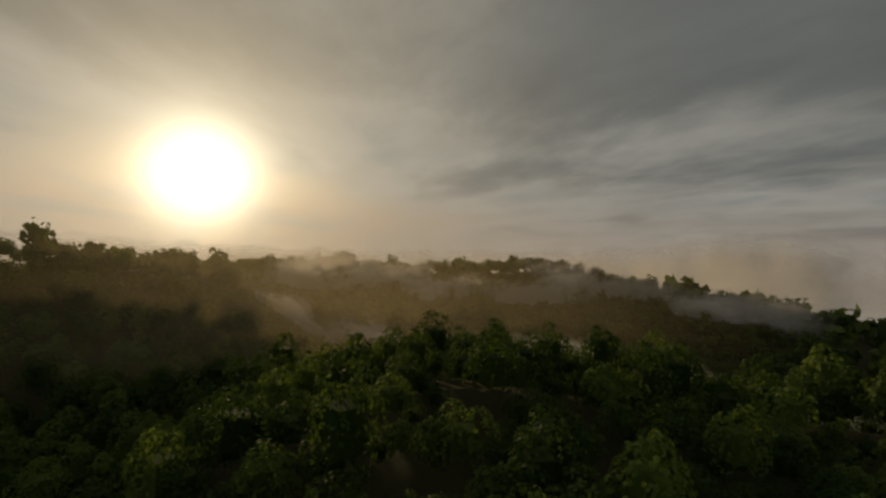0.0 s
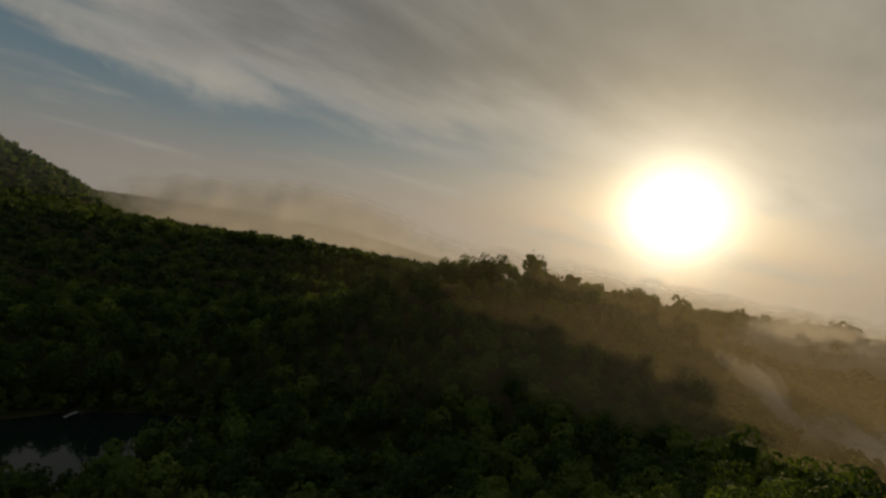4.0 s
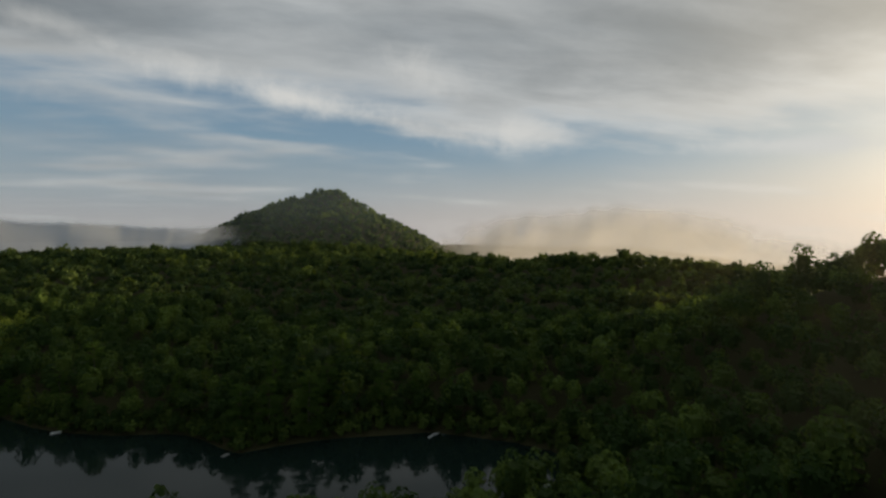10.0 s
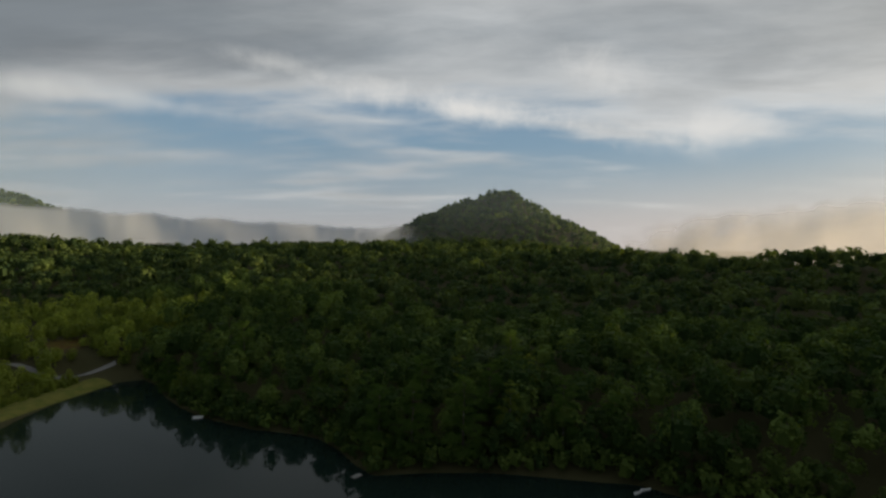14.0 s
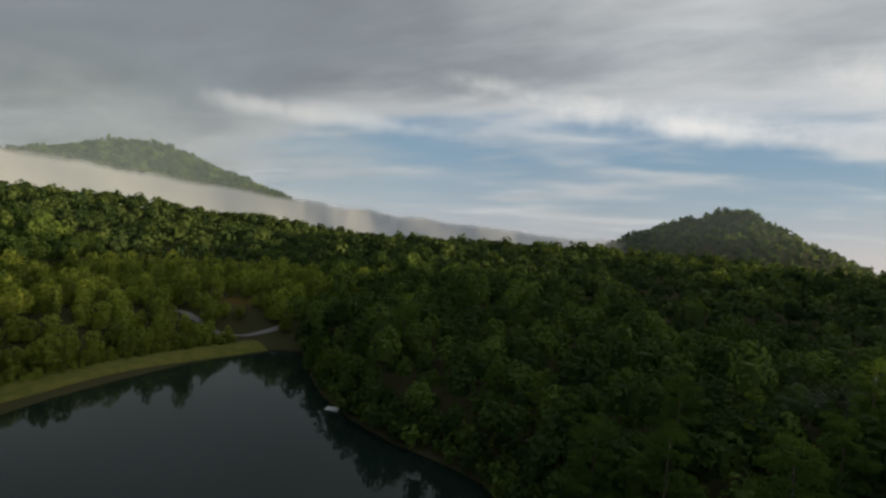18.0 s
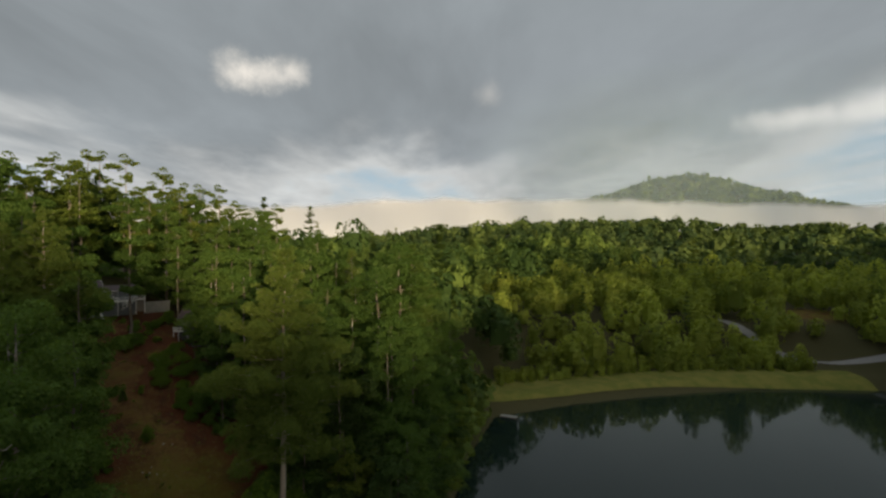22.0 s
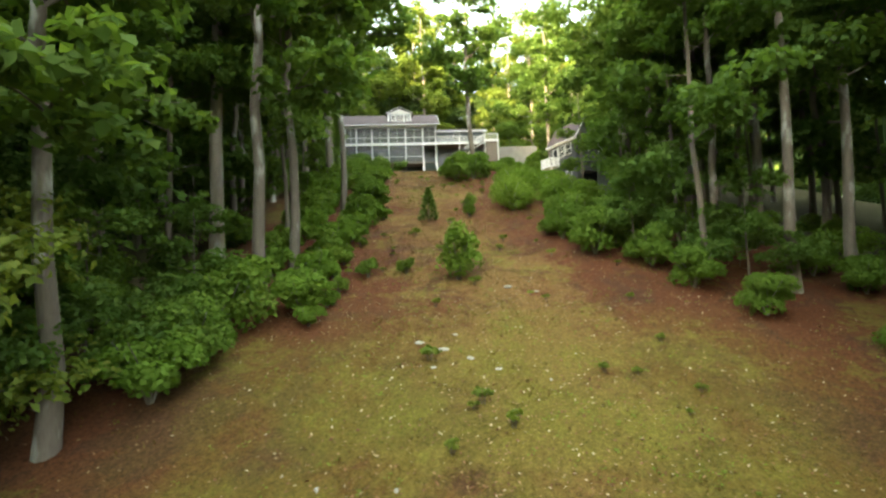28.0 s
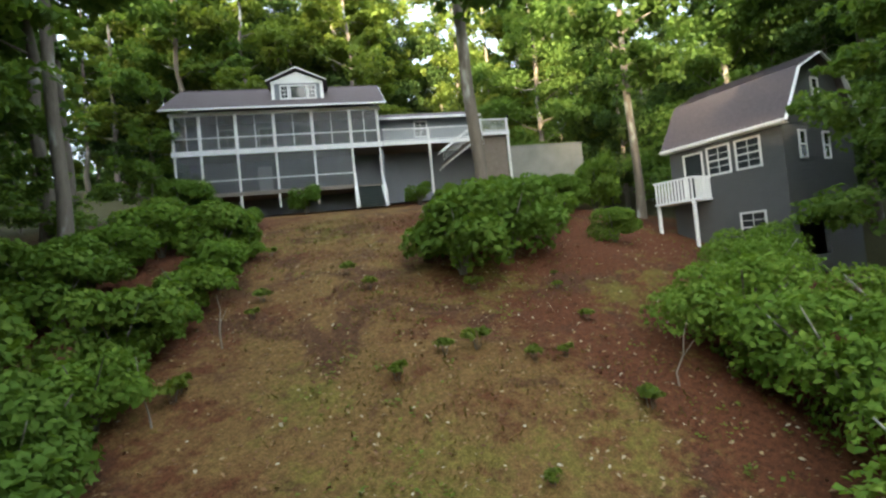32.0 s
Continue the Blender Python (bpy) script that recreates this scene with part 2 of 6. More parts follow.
def ground_build(g, p, out):
    pos = g.n("ShaderNodeNewGeometry").outputs["Position"]
    big = g.noise(pos, 0.22, 5.0, 0.65)
    mid = g.noise(pos, 0.8, 7.0, 0.72)
    fine = g.noise(pos, 9.0, 8.0, 0.82)
    speck = g.noise(pos, 34.0, 3.0, 0.7)
    tuft = g.noise(pos, 2.6, 6.0, 0.75)
    fine = g.smooth(g.math("ADD", g.math("MULTIPLY", fine, 0.6), g.math("MULTIPLY", speck, 0.4)), 0.34, 0.66)
    litter = g.mix(fine, (0.034, 0.013, 0.008), (0.170, 0.066, 0.030))
    straw = g.mix(fine, (0.072, 0.041, 0.014), (0.262, 0.162, 0.058))
    grass = g.mix(fine, (0.060, 0.064, 0.011), (0.235, 0.215, 0.040))
    worn = g.n("ShaderNodeAttribute", attribute_name="worn").outputs["Fac"]
    lie = g.math("ADD", g.math("ADD", g.math("MULTIPLY", mid, 0.45), g.math("MULTIPLY", tuft, 0.35)), g.math("MULTIPLY", big, 0.5))
    lie = g.math("ADD", lie, g.math("MULTIPLY", g.math("SUBTRACT", worn, 0.55), 0.20))
    c = g.mix(g.smooth(lie, 0.60, 0.76), litter, straw)
    soil = g.mix(fine, (0.030, 0.014, 0.009), (0.120, 0.058, 0.032))
    patch = g.noise(pos, 0.34, 6.0, 0.7, 0.6)
    c = g.mix(g.math("MULTIPLY", g.smooth(patch, 0.50, 0.60), 0.85), c, soil)
    c = g.mix(g.math("MULTIPLY", g.smooth(g.math("ADD", big, g.math("MULTIPLY", tuft, 0.6)), 0.84, 0.98), 0.6), c, grass)
    bare = g.n("ShaderNodeAttribute", attribute_name="bare").outputs["Fac"]
    moss = g.n("ShaderNodeAttribute", attribute_name="moss").outputs["Fac"]
    green = g.mix(fine, (0.055, 0.060, 0.009), (0.200, 0.185, 0.028))
    c = g.mix(g.math("MULTIPLY", g.math("MULTIPLY", moss, 0.6), g.smooth(g.math("ADD", big, g.math("MULTIPLY", mid, 0.5)), 0.52, 0.82)), c, green)
    floor_c = g.mix(fine, (0.030, 0.030, 0.013), (0.100, 0.092, 0.042))
    c = g.mix(bare, floor_c, c)
    g.put(p.inputs["Base Color"], c)
    bump(g, p, g.math("ADD", mid, g.math("MULTIPLY", fine, 0.4)), 0.6, 0.12)


GROUND = material("leaf_litter_ground", None, 0.95, 0.1, ground_build)


def meadow_build(g, p, out):
    pos = g.n("ShaderNodeNewGeometry").outputs["Position"]
    n = g.noise(pos, 0.25, 5.0, 0.6)
    f = g.noise(pos, 3.0, 5.0, 0.7)
    c = g.mix(g.smooth(n, 0.35, 0.65), (0.10, 0.11, 0.025), (0.21, 0.17, 0.05))
    c = g.mix(f, c, (0.13, 0.15, 0.03))
    g.put(p.inputs["Base Color"], c)
    bump(g, p, f, 0.8, 0.15)


MEADOW = material("rough_grass", None, 0.95, 0.1, meadow_build)


def water_build(g, p, out):
    pos = g.n("ShaderNodeNewGeometry").outputs["Position"]
    n = g.noise(g.scaled(pos, 1.0, 0.6, 1.0), 0.9, 3.0, 0.5)
    bump(g, p, n, 0.05, 0.02)
    p.inputs["IOR"].default_value = 1.33


WATER = material("still_lake_water", (0.010, 0.020, 0.016), 0.06, 0.4, water_build)


def plain_wear(c, amount=0.25, scale=3.0, bump_by=0.0):
    def build(g, p, out):
        n = g.noise(g.coords("Object"), scale, 6.0, 0.65)
        g.put(p.inputs["Base Color"], g.mix(n, tuple(v * (1 - amount) for v in c), tuple(min(1, v * (1 + amount)) for v in c)))
        if bump_by:
            bump(g, p, n, bump_by, 0.01)
    return build


WHITE = material("white_paint", None, 0.5, 0.4, plain_wear((0.74, 0.74, 0.72), 0.10, 2.0))
SIDING = material("grey_blue_siding", None, 0.6, 0.3, plain_wear((0.17, 0.185, 0.20), 0.12, 2.0))
DARK_SIDING = material("dark_grey_siding", None, 0.65, 0.3, plain_wear((0.085, 0.088, 0.088), 0.14, 2.0))
SHINGLE = material("roof_shingles", None, 0.9, 0.2, plain_wear((0.105, 0.085, 0.085), 0.35, 9.0, 0.4))
CONCRETE = material("grey_concrete", None, 0.9, 0.2, plain_wear((0.25, 0.245, 0.225), 0.35, 1.3, 0.3))
WOOD = material("weathered_wood", None, 0.85, 0.2, plain_wear((0.20, 0.17, 0.14), 0.35, 5.0, 0.3))
STEP = material("dark_green_steps", None, 0.7, 0.3, plain_wear((0.045, 0.06, 0.055), 0.25, 4.0))
ROCK = material("pale_rock", None, 0.9, 0.2, plain_wear((0.33, 0.32, 0.28), 0.4, 7.0, 0.7))
GRAVEL = material("gravel_road", None, 0.95, 0.1, plain_wear((0.25, 0.24, 0.23), 0.25, 1.2, 0.3))
BLACK = material("dark_interior", None, 0.8, 0.2, plain_wear((0.012, 0.012, 0.012), 0.3, 2.0))
ORANGE = material("faded_red_metal", None, 0.6, 0.3, plain_wear((0.30, 0.09, 0.05), 0.3, 2.0))


def glass_build(g, p, out):
    n = g.noise(g.coords("Object"), 1.5, 2.0)
    bump(g, p, n, 0.03, 0.01)


GLASS = material("window_glass", (0.03, 0.035, 0.038), 0.04, 0.6, glass_build)


def screen_build(g, p, out):
    tr = g.n("ShaderNodeBsdfTransparent")
    mix = g.n("ShaderNodeMixShader")
    mix.inputs[0].default_value = 0.42
    g.put(mix.inputs[1], tr)
    g.put(mix.inputs[2], p)
    g.put(out.inputs[0], mix)


SCREEN = material("porch_screen", (0.13, 0.135, 0.14), 0.5, 0.4, screen_build)


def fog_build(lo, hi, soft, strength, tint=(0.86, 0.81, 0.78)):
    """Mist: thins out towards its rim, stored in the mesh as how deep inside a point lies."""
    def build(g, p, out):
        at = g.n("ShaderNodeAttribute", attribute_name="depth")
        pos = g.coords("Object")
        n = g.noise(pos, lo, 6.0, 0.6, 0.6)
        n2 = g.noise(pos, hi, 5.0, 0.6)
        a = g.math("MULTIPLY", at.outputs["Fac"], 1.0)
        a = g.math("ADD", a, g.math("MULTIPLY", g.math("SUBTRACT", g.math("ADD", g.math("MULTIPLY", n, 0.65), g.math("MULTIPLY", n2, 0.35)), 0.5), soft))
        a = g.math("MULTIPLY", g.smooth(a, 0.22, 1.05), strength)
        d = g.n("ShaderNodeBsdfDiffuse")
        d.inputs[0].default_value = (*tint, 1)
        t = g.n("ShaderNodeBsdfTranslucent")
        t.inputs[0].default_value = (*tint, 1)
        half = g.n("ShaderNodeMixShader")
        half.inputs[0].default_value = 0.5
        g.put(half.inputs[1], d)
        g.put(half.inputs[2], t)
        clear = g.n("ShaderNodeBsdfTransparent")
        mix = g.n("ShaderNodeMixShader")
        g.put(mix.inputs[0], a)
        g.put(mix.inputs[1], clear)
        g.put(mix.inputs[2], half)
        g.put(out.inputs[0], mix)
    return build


FOG = material("fog", None, 1, 0, fog_build(0.006, 0.03, 0.9, 0.98, (0.80, 0.83, 0.91)))
FOG_SOFT = material("soft_fog", None, 1, 0, fog_build(0.004, 0.02, 0.9, 0.88))
HAZE = material("blue_haze_sheet", None, 1, 0, fog_build(0.002, 0.004, 0.3, 0.36, (0.40, 0.52, 0.60)))

# gold tint imitates the low sun's veiling glare on added sheets
VEIL = material("warm_glare_sheet", None, 1, 0, fog_build(0.004, 0.010, 0.5, 0.15, (0.92, 0.74, 0.46)))
MIST = material("thin_mist", None, 1, 0, fog_build(0.03, 0.10, 2.0, 0.42))


# ---- building helpers ----
def mesh_of(name, verts, faces, mat, smooth=False):
    """A mesh from arrays: faces all of one size."""
    verts = np.asarray(verts, np.float32).reshape(-1, 3)
    faces = np.asarray(faces, np.int32)
    k = faces.shape[1]
    me = bpy.data.meshes.new(name)
    me.vertices.add(len(verts))
    me.vertices.foreach_set("co", verts.ravel())
    me.loops.add(faces.size)
    me.loops.foreach_set("vertex_index", faces.ravel())
    me.polygons.add(len(faces))
    me.polygons.foreach_set("loop_start", np.arange(0, faces.size, k, dtype=np.int32))
    if smooth:
        me.polygons.foreach_set("use_smooth", np.ones(len(faces), bool))
    me.update(calc_edges=True)
    me.materials.append(mat)
    return me


def part(name, bm, mat, parent, label=""):
    me = bpy.data.meshes.new(name)
    bm.to_mesh(me)
    bm.free()
    me.materials.append(mat)
    ob = new(name, me)
    ob.parent = parent
    if label:
        tagged(ob, label)
    return ob


def box(bm, x0, x1, y0, y1, z0, z1, bevel=0.0):
    """A bevelled block between two corners."""
    made = bmesh.ops.create_cube(bm, size=1.0)["verts"]
    bmesh.ops.scale(bm, vec=(x1 - x0, y1 - y0, z1 - z0), verts=made)
    bmesh.ops.translate(bm, vec=((x0 + x1) / 2, (y0 + y1) / 2, (z0 + z1) / 2), verts=made)
    if bevel:
        edges = list({e for v in made for e in v.link_edges})
        bmesh.ops.bevel(bm, geom=edges, offset=bevel, segments=1, affect="EDGES", profile=0.5)
    return bm


def block(*a, bevel=0.012):
    return box(bmesh.new(), *a, bevel=bevel)


def beam(bm, a, b, w, d):
    """A squared timber from a to b."""
    a, b = Vector(a), Vector(b)
    made = bmesh.ops.create_cube(bm, size=1.0)["verts"]
    bmesh.ops.scale(bm, vec=(w, d, (b - a).length), verts=made)
    m = Matrix.Translation((a + b) / 2) @ (b - a).to_track_quat("Z", "X").to_matrix().to_4x4()
    bmesh.ops.transform(bm, matrix=m, verts=made)
    return bm


def prism(bm, outline, y0, y1):
    """A solid from an outline in x, z, drawn out along y."""
    a = [bm.verts.new((x, y0, z)) for x, z in outline]
    b = [bm.verts.new((x, y1, z)) for x, z in outline]
    n = len(a)
    bm.faces.new(a[::-1])
    bm.faces.new(b)
    for i in range(n):
        bm.faces.new((a[i], a[(i + 1) % n], b[(i + 1) % n], b[i]))
    bmesh.ops.recalc_face_normals(bm, faces=bm.faces)
    return bm


# ---- lie of the land ----
LAKE = [(-234, 172), (-242, 196), (-246, 217), (-249, 240), (-252, 264), (-249, 286), (-246, 300), (-233, 307), (-216, 296), (-198, 277), (-181, 263),
        (-165, 253), (-148, 246), (-130, 240), (-112, 238), (-98, 234), (-86, 224), (-76, 212), (-66, 203), (-48, 207), (-22, 210), (5, 208), (36,
        206), (54, 196), (75, 184), (92, 168), (97, 150), (84, 134), (55, 122), (20, 116), (-20, 114), (-60, 117), (-100, 125), (-128, 136), (-150,
        146), (-172, 151), (-190, 155), (-208, 160)]
HILLS = [(40, -310, 42.0, 50), (20, -110, -9.0, 60), (-30, -165, 29.5, 95), (20, -110, 21.7, 70), (110, -190, 54.4, 100), (0, 290, 12.7, 80), (-60,
         330, -16.2, 110), (-200, 370, 10.1, 90), (-390, 430, -10.5, 110), (-300, 90, 5.5, 90), (-430, 120, -8.8, 120), (-330, -30, 16.0, 140), (-520, -160,
         -6.0, 220), (110, 40, -10.1, 55), (520, 55, 9.2, 75), (600, 140, 29.9, 75), (440, 20, 38.4, 60), (281, 89, 80.8, 110), (726, -34, 48.0, 140), (729,
         -190, 11.8, 140), (707, -323, 36.6, 140), (653, -471, 47.7, 140), (585, -587, -3.8, 140), (498, -691, 43.4, 140), (249, 653, -25.0, 140), (375, 591,
         59.0, 140), (567, 533, 5.6, 140), (535, 346, 13.9, 140), (224, 793, 62.3, 140), (374, 730, -34.1, 140), (189, 905, -45.7, 140), (-804, 221, 3.4, 140),
         (-756, 401, 12.7, 140), (-670, 557, -20.1, 140), (-665, 853, -12.9, 140), (-533, 944, -10.5, 140), (-398, 1008, -0.3, 140), (-269, 1046, -21.6, 140),
         (-470, 771, -11.9, 140), (-246, 862, 11.0, 140), (-99, 887, -1.6, 140)]
PEAKS = [(70, 2441, 205, 232), (-190, 2441, 44, 150), (-2249, 1475, 300, 470)]
HOUSE = Vector((-221.4, 79.1, 32.9))
ACROSS, OUTWARD = Vector((-0.617, 0.787, 0)), Vector((0.787, 0.617, 0))
LANE_FOOT = np.array((-217.4, 82.4))
LANE_S = [-60, -18, -5, 0, 5, 16, 27, 42, 58, 72, 84, 92, 110]
LANE_Z = [42, 31, 28.7, 28.1, 26.7, 23, 18.9, 13.7, 8.3, 4.0, 0.8, -0.5, -2]


def lake_distance(x, y):
    """Metres to the shore, negative on the water."""
    best = np.full(x.shape, 1e9)
    inside = np.zeros(x.shape, bool)
    n = len(LAKE)
    for i in range(n):
        (ax, ay), (bx, by) = LAKE[i], LAKE[(i + 1) % n]
        dx, dy = bx - ax, by - ay
        t = np.clip(((x - ax) * dx + (y - ay) * dy) / (dx * dx + dy * dy), 0, 1)
        best = np.minimum(best, np.hypot(x - ax - t * dx, y - ay - t * dy))
        cross = ((ay > y) != (by > y)) & (x < (bx - ax) * (y - ay) / (by - ay + 1e-12) + ax)
        inside ^= cross
    return np.where(inside, -best, best)


def wobble(x, y, size, seed):
    """Cheap smooth relief from crossed waves."""
    r = np.random.RandomState(seed)
    out = 0
    for _ in range(7):
        a, k, ph = r.uniform(0, 6.283), r.uniform(0.6, 1.6) * 6.283 / size, r.uniform(0, 6.283)
        out = out + np.sin((x * np.cos(a) + y * np.sin(a)) * k + ph)
    return out / 3.5


def lane_coords(x, y):
    dx, dy = x - LANE_FOOT[0], y - LANE_FOOT[1]
    return dx * OUTWARD.x + dy * OUTWARD.y, dx * ACROSS.x + dy * ACROSS.y


def smoothstep(v, a, b):
    t = np.clip((v - a) / (b - a), 0, 1)
    return t * t * (3 - 2 * t)


def dam_coords(x, y):
    """Metres along the dam from its southern end, and metres back from the water."""
    return y - 172, -241 - 10 * np.sin(np.clip((y - 172) / 128, 0, 1) * math.pi) - 4 * (y - 172) / 128 - x


def height(x, y):
    """The ground's height at a place."""
    x, y = np.asarray(x, float), np.asarray(y, float)
    r = np.hypot(x + 60, y - 150)
    z = 18 + 0.066 * np.maximum(0, np.minimum(r, 900) - 330) * smoothstep(y, -300, 700) * smoothstep(0.12 * y - x, -420, 120)
    # the country falls away beyond the eastern ridge
    z = z - 150 * smoothstep(x * 0.93 - y * 0.36, 1350, 2300) - 130 * smoothstep(x * 0.3 - y * 0.95, 1050, 1900)
    # a valley full of fog lies before the mountains
    drop = smoothstep(np.hypot(x, y - 100), 980, 1320)
    for hx, hy, reach in ((70, 2441, 700), (-2249, 1475, 1000)):
        drop = drop * smoothstep(np.hypot(x - hx, y - hy), reach * 0.5, reach)
    z = z - 85 * drop
    for hx, hy, h, w in HILLS:
        z = z + h * np.exp(-((x - hx) ** 2 + (y - hy) ** 2) / (2 * w * w) * 1.2)
    for hx, hy, h, w in PEAKS:
        d = np.hypot(x - hx, (y - hy) * 0.8)
        z = z + h * np.exp(-np.sqrt((d / w) ** 2 + 0.12) + 0.34)
    z = z + wobble(x, y, 160, 3) * np.clip(z * 0.07, 0, 6) + wobble(x, y, 700, 5) * np.clip(z * 0.02, 0, 3)
    sd = lake_distance(x, y)
    rise = 1 - np.exp(-np.maximum(sd - 3, 0) / 42)
    z = np.where(sd > 0, 0.7 * smoothstep(sd, 0, 4) + z * rise, -0.25 * np.minimum(-sd, 12))
    # the grassy dam along the western shore
    along, off = dam_coords(x, y)
    dam = smoothstep(along, -8, 8) * smoothstep(-along, -150, -130) * smoothstep(off, -3, 7) * smoothstep(-off, -48, -28)
    z = z * (1 - dam) + dam * 2.6
    # the slope below the house
    s, l = lane_coords(x, y)
    lane = np.interp(s, LANE_S, LANE_Z)
    lane = lane + 0.03 * np.maximum(0, -l - 10) - 0.19 * np.clip(l - 8, 0, 12) * smoothstep(-s, -40, -20) + wobble(x, y, 9, 7) * 0.14
    w = smoothstep(-np.abs(l), -75, -35) * smoothstep(s, -75, -40) * smoothstep(-s, -100, -84) * smoothstep(sd, 0, 10)
    return z * (1 - w) + lane * w


def lay(x, y):
    return float(height(np.array([x]), np.array([y]))[0])


def make_ground():
    n, b, a = 420, 5.0, 62.0
    u = np.linspace(-1, 1, n)
    g = a * np.sinh(b * u)
    X, Y = np.meshgrid(g - 180, g + 110)
    Z = height(X, Y)
    V = np.stack([X, Y, Z], -1).reshape(-1, 3)
    i = np.arange(n * n).reshape(n, n)
    F = np.stack([i[:-1, :-1], i[:-1, 1:], i[1:, 1:], i[1:, :-1]], -1).reshape(-1, 4)
    me = mesh_of("ground", V, F, GROUND, True)
    s, l = lane_coords(V[:, 0], V[:, 1])
    rim = wobble(V[:, 0], V[:, 1], 7, 9) * 1.2
    bare = smoothstep(s, -30, -18) * smoothstep(-s, -98, -88) * smoothstep(-np.abs(l - 2.5) + rim, -19, -13)
    glade = smoothstep(-np.hypot(V[:, 0] + 300, V[:, 1] - 326) + rim * 2, -17, -11)
    bare = np.maximum(bare, glade)
    me.attributes.new("bare", "FLOAT", "POINT").data.foreach_set("value", bare.astype(np.float32))
    moss = smoothstep(s, 40, 50) * smoothstep(-s, -92, -74) * smoothstep(-np.abs(l), -12, -4)
    moss = np.maximum(moss, glade)
    worn = smoothstep(-np.abs(l - 1.2 + 2.6 * smoothstep(-s, -42, -14)) + rim, -7.5, -1.0)
    me.attributes.new("worn", "FLOAT", "POINT").data.foreach_set("value", worn.astype(np.float32))
    me.attributes.new("moss", "FLOAT", "POINT").data.foreach_set("value", moss.astype(np.float32))
    ob = new("ground", me)
    tagged(ob, "hilly ground of rust-brown leaf litter, straw and moss", "ground", kind="structure")
    water = bmesh.new()
    vs = [water.verts.new((x, y, 0)) for x, y in LAKE]
    cx, cy = np.mean([p[0] for p in LAKE]), np.mean([p[1] for p in LAKE])
    water.faces.new(vs)
    for v in vs:
        v.co.x += (v.co.x - cx) * 0.03
        v.co.y += (v.co.y - cy) * 0.03
    bmesh.ops.triangulate(water, faces=water.faces[:])
    w = part("water", water, WATER, None)
    tagged(w, "dark still lake mirroring trees and grey sky", "lake", kind="structure")


make_ground()

# ---- woods ----
rng = np.random.RandomState(11)


def crown_leaves(r, n, rx, rz, leaf, lobes, low=-0.6, flat=0.0, droop=0.0, ragged=0.55):
    """Leaf clumps on the lobes of a crown centred on the origin: corners (n, 4, 3)."""
    c = r.normal(size=(lobes, 3))
    c /= np.linalg.norm(c, axis=1)[:, None]
    c[:, 2] = np.clip(c[:, 2], low, 1)
    c *= r.uniform(0.35, 0.78, (lobes, 1))
    size = r.uniform(0.30, 0.52, lobes)
    k = r.randint(0, lobes, n)
    d = r.normal(size=(n, 3))
    d /= np.linalg.norm(d, axis=1)[:, None]
    d[:, 2] = np.where(d[:, 2] < -0.45, -d[:, 2], d[:, 2])
    p = c[k] + d * (size[k] * r.uniform(0.72, 1.08, n))[:, None]
    p = p * (rx, rx, rz)
    nrm = d + r.normal(size=(n, 3)) * ragged
    nrm[:, 2] += 0.25 + flat
    nrm /= np.linalg.norm(nrm, axis=1)[:, None]
    t = np.cross(nrm, r.normal(size=(n, 3)))
    t /= np.linalg.norm(t, axis=1)[:, None]
    b = np.cross(nrm, t)
    s = leaf * r.uniform(0.6, 1.35, (n, 1))
    w = s * r.uniform(0.45, 0.8, (n, 1))
    return np.stack([p - t * s, p - b * w + nrm * s * 0.15, p + t * s - nrm * s * 0.35 * (1 + droop), p + b * w + nrm * s * 0.15], 1)


def ball(rx, rz, fill):
    """A coarse core of a crown, as quads (6, 4, 3)."""
    out = []
    for ax in range(3):
        for sg in (-1, 1):
            q = []
            for a, b2 in ((-1, -1), (1, -1), (1, 1), (-1, 1)):
                v = np.zeros(3)
                v[ax], v[(ax + 1) % 3], v[(ax + 2) % 3] = sg, a, b2
                q.append(v / np.linalg.norm(v) * fill)
            out.append(q if sg > 0 else q[::-1])
    return np.array(out) * (rx, rx, rz)


def merged(name, quads, mat):
    quads = np.asarray(quads, np.float32).reshape(-1, 4, 3)
    f = np.arange(len(quads) * 4, dtype=np.int32).reshape(-1, 4)
    return mesh_of(name, quads.reshape(-1, 3), f, mat)


def scatter(spacing, x0, x1, y0, y1, jitter=0.42):
    gx, gy = np.meshgrid(np.arange(x0, x1, spacing), np.arange(y0, y1, spacing))
    x = gx.ravel() + rng.uniform(-jitter, jitter, gx.size) * spacing
    y = gy.ravel() + rng.uniform(-jitter, jitter, gx.size) * spacing
    return x, y


def open_ground(x, y):
    """True where no tree stands: lake, dam, road clearing, lane, house."""
    s, l = lane_coords(x, y)
    lane = ((s > -22) & (s < 100) & (np.abs(l) < 34)) | ((s > 84) & (s < 130) & (l > -62) & (l < 20))
    wood = ((s > -45) & (s < 72) & (l > -77) & (l < -30)) | ((s > -78) & (s < 0) & (np.abs(l) < 62))
    along, off = dam_coords(x, y)
    dam = (along > -6) & (along < 140) & (off > -8) & (off < 14)
    clearing = (np.hypot(x + 298, y - 322) < 11) | (np.hypot(x + 270, y - 303) < 13)
    track = (np.abs((x + 318) - 0.9 * (y - 318) * -1) < 4) & (y > 300) & (y < 380)
    return (lake_distance(x, y) < 3.0) | lane | wood | dam | clearing | track


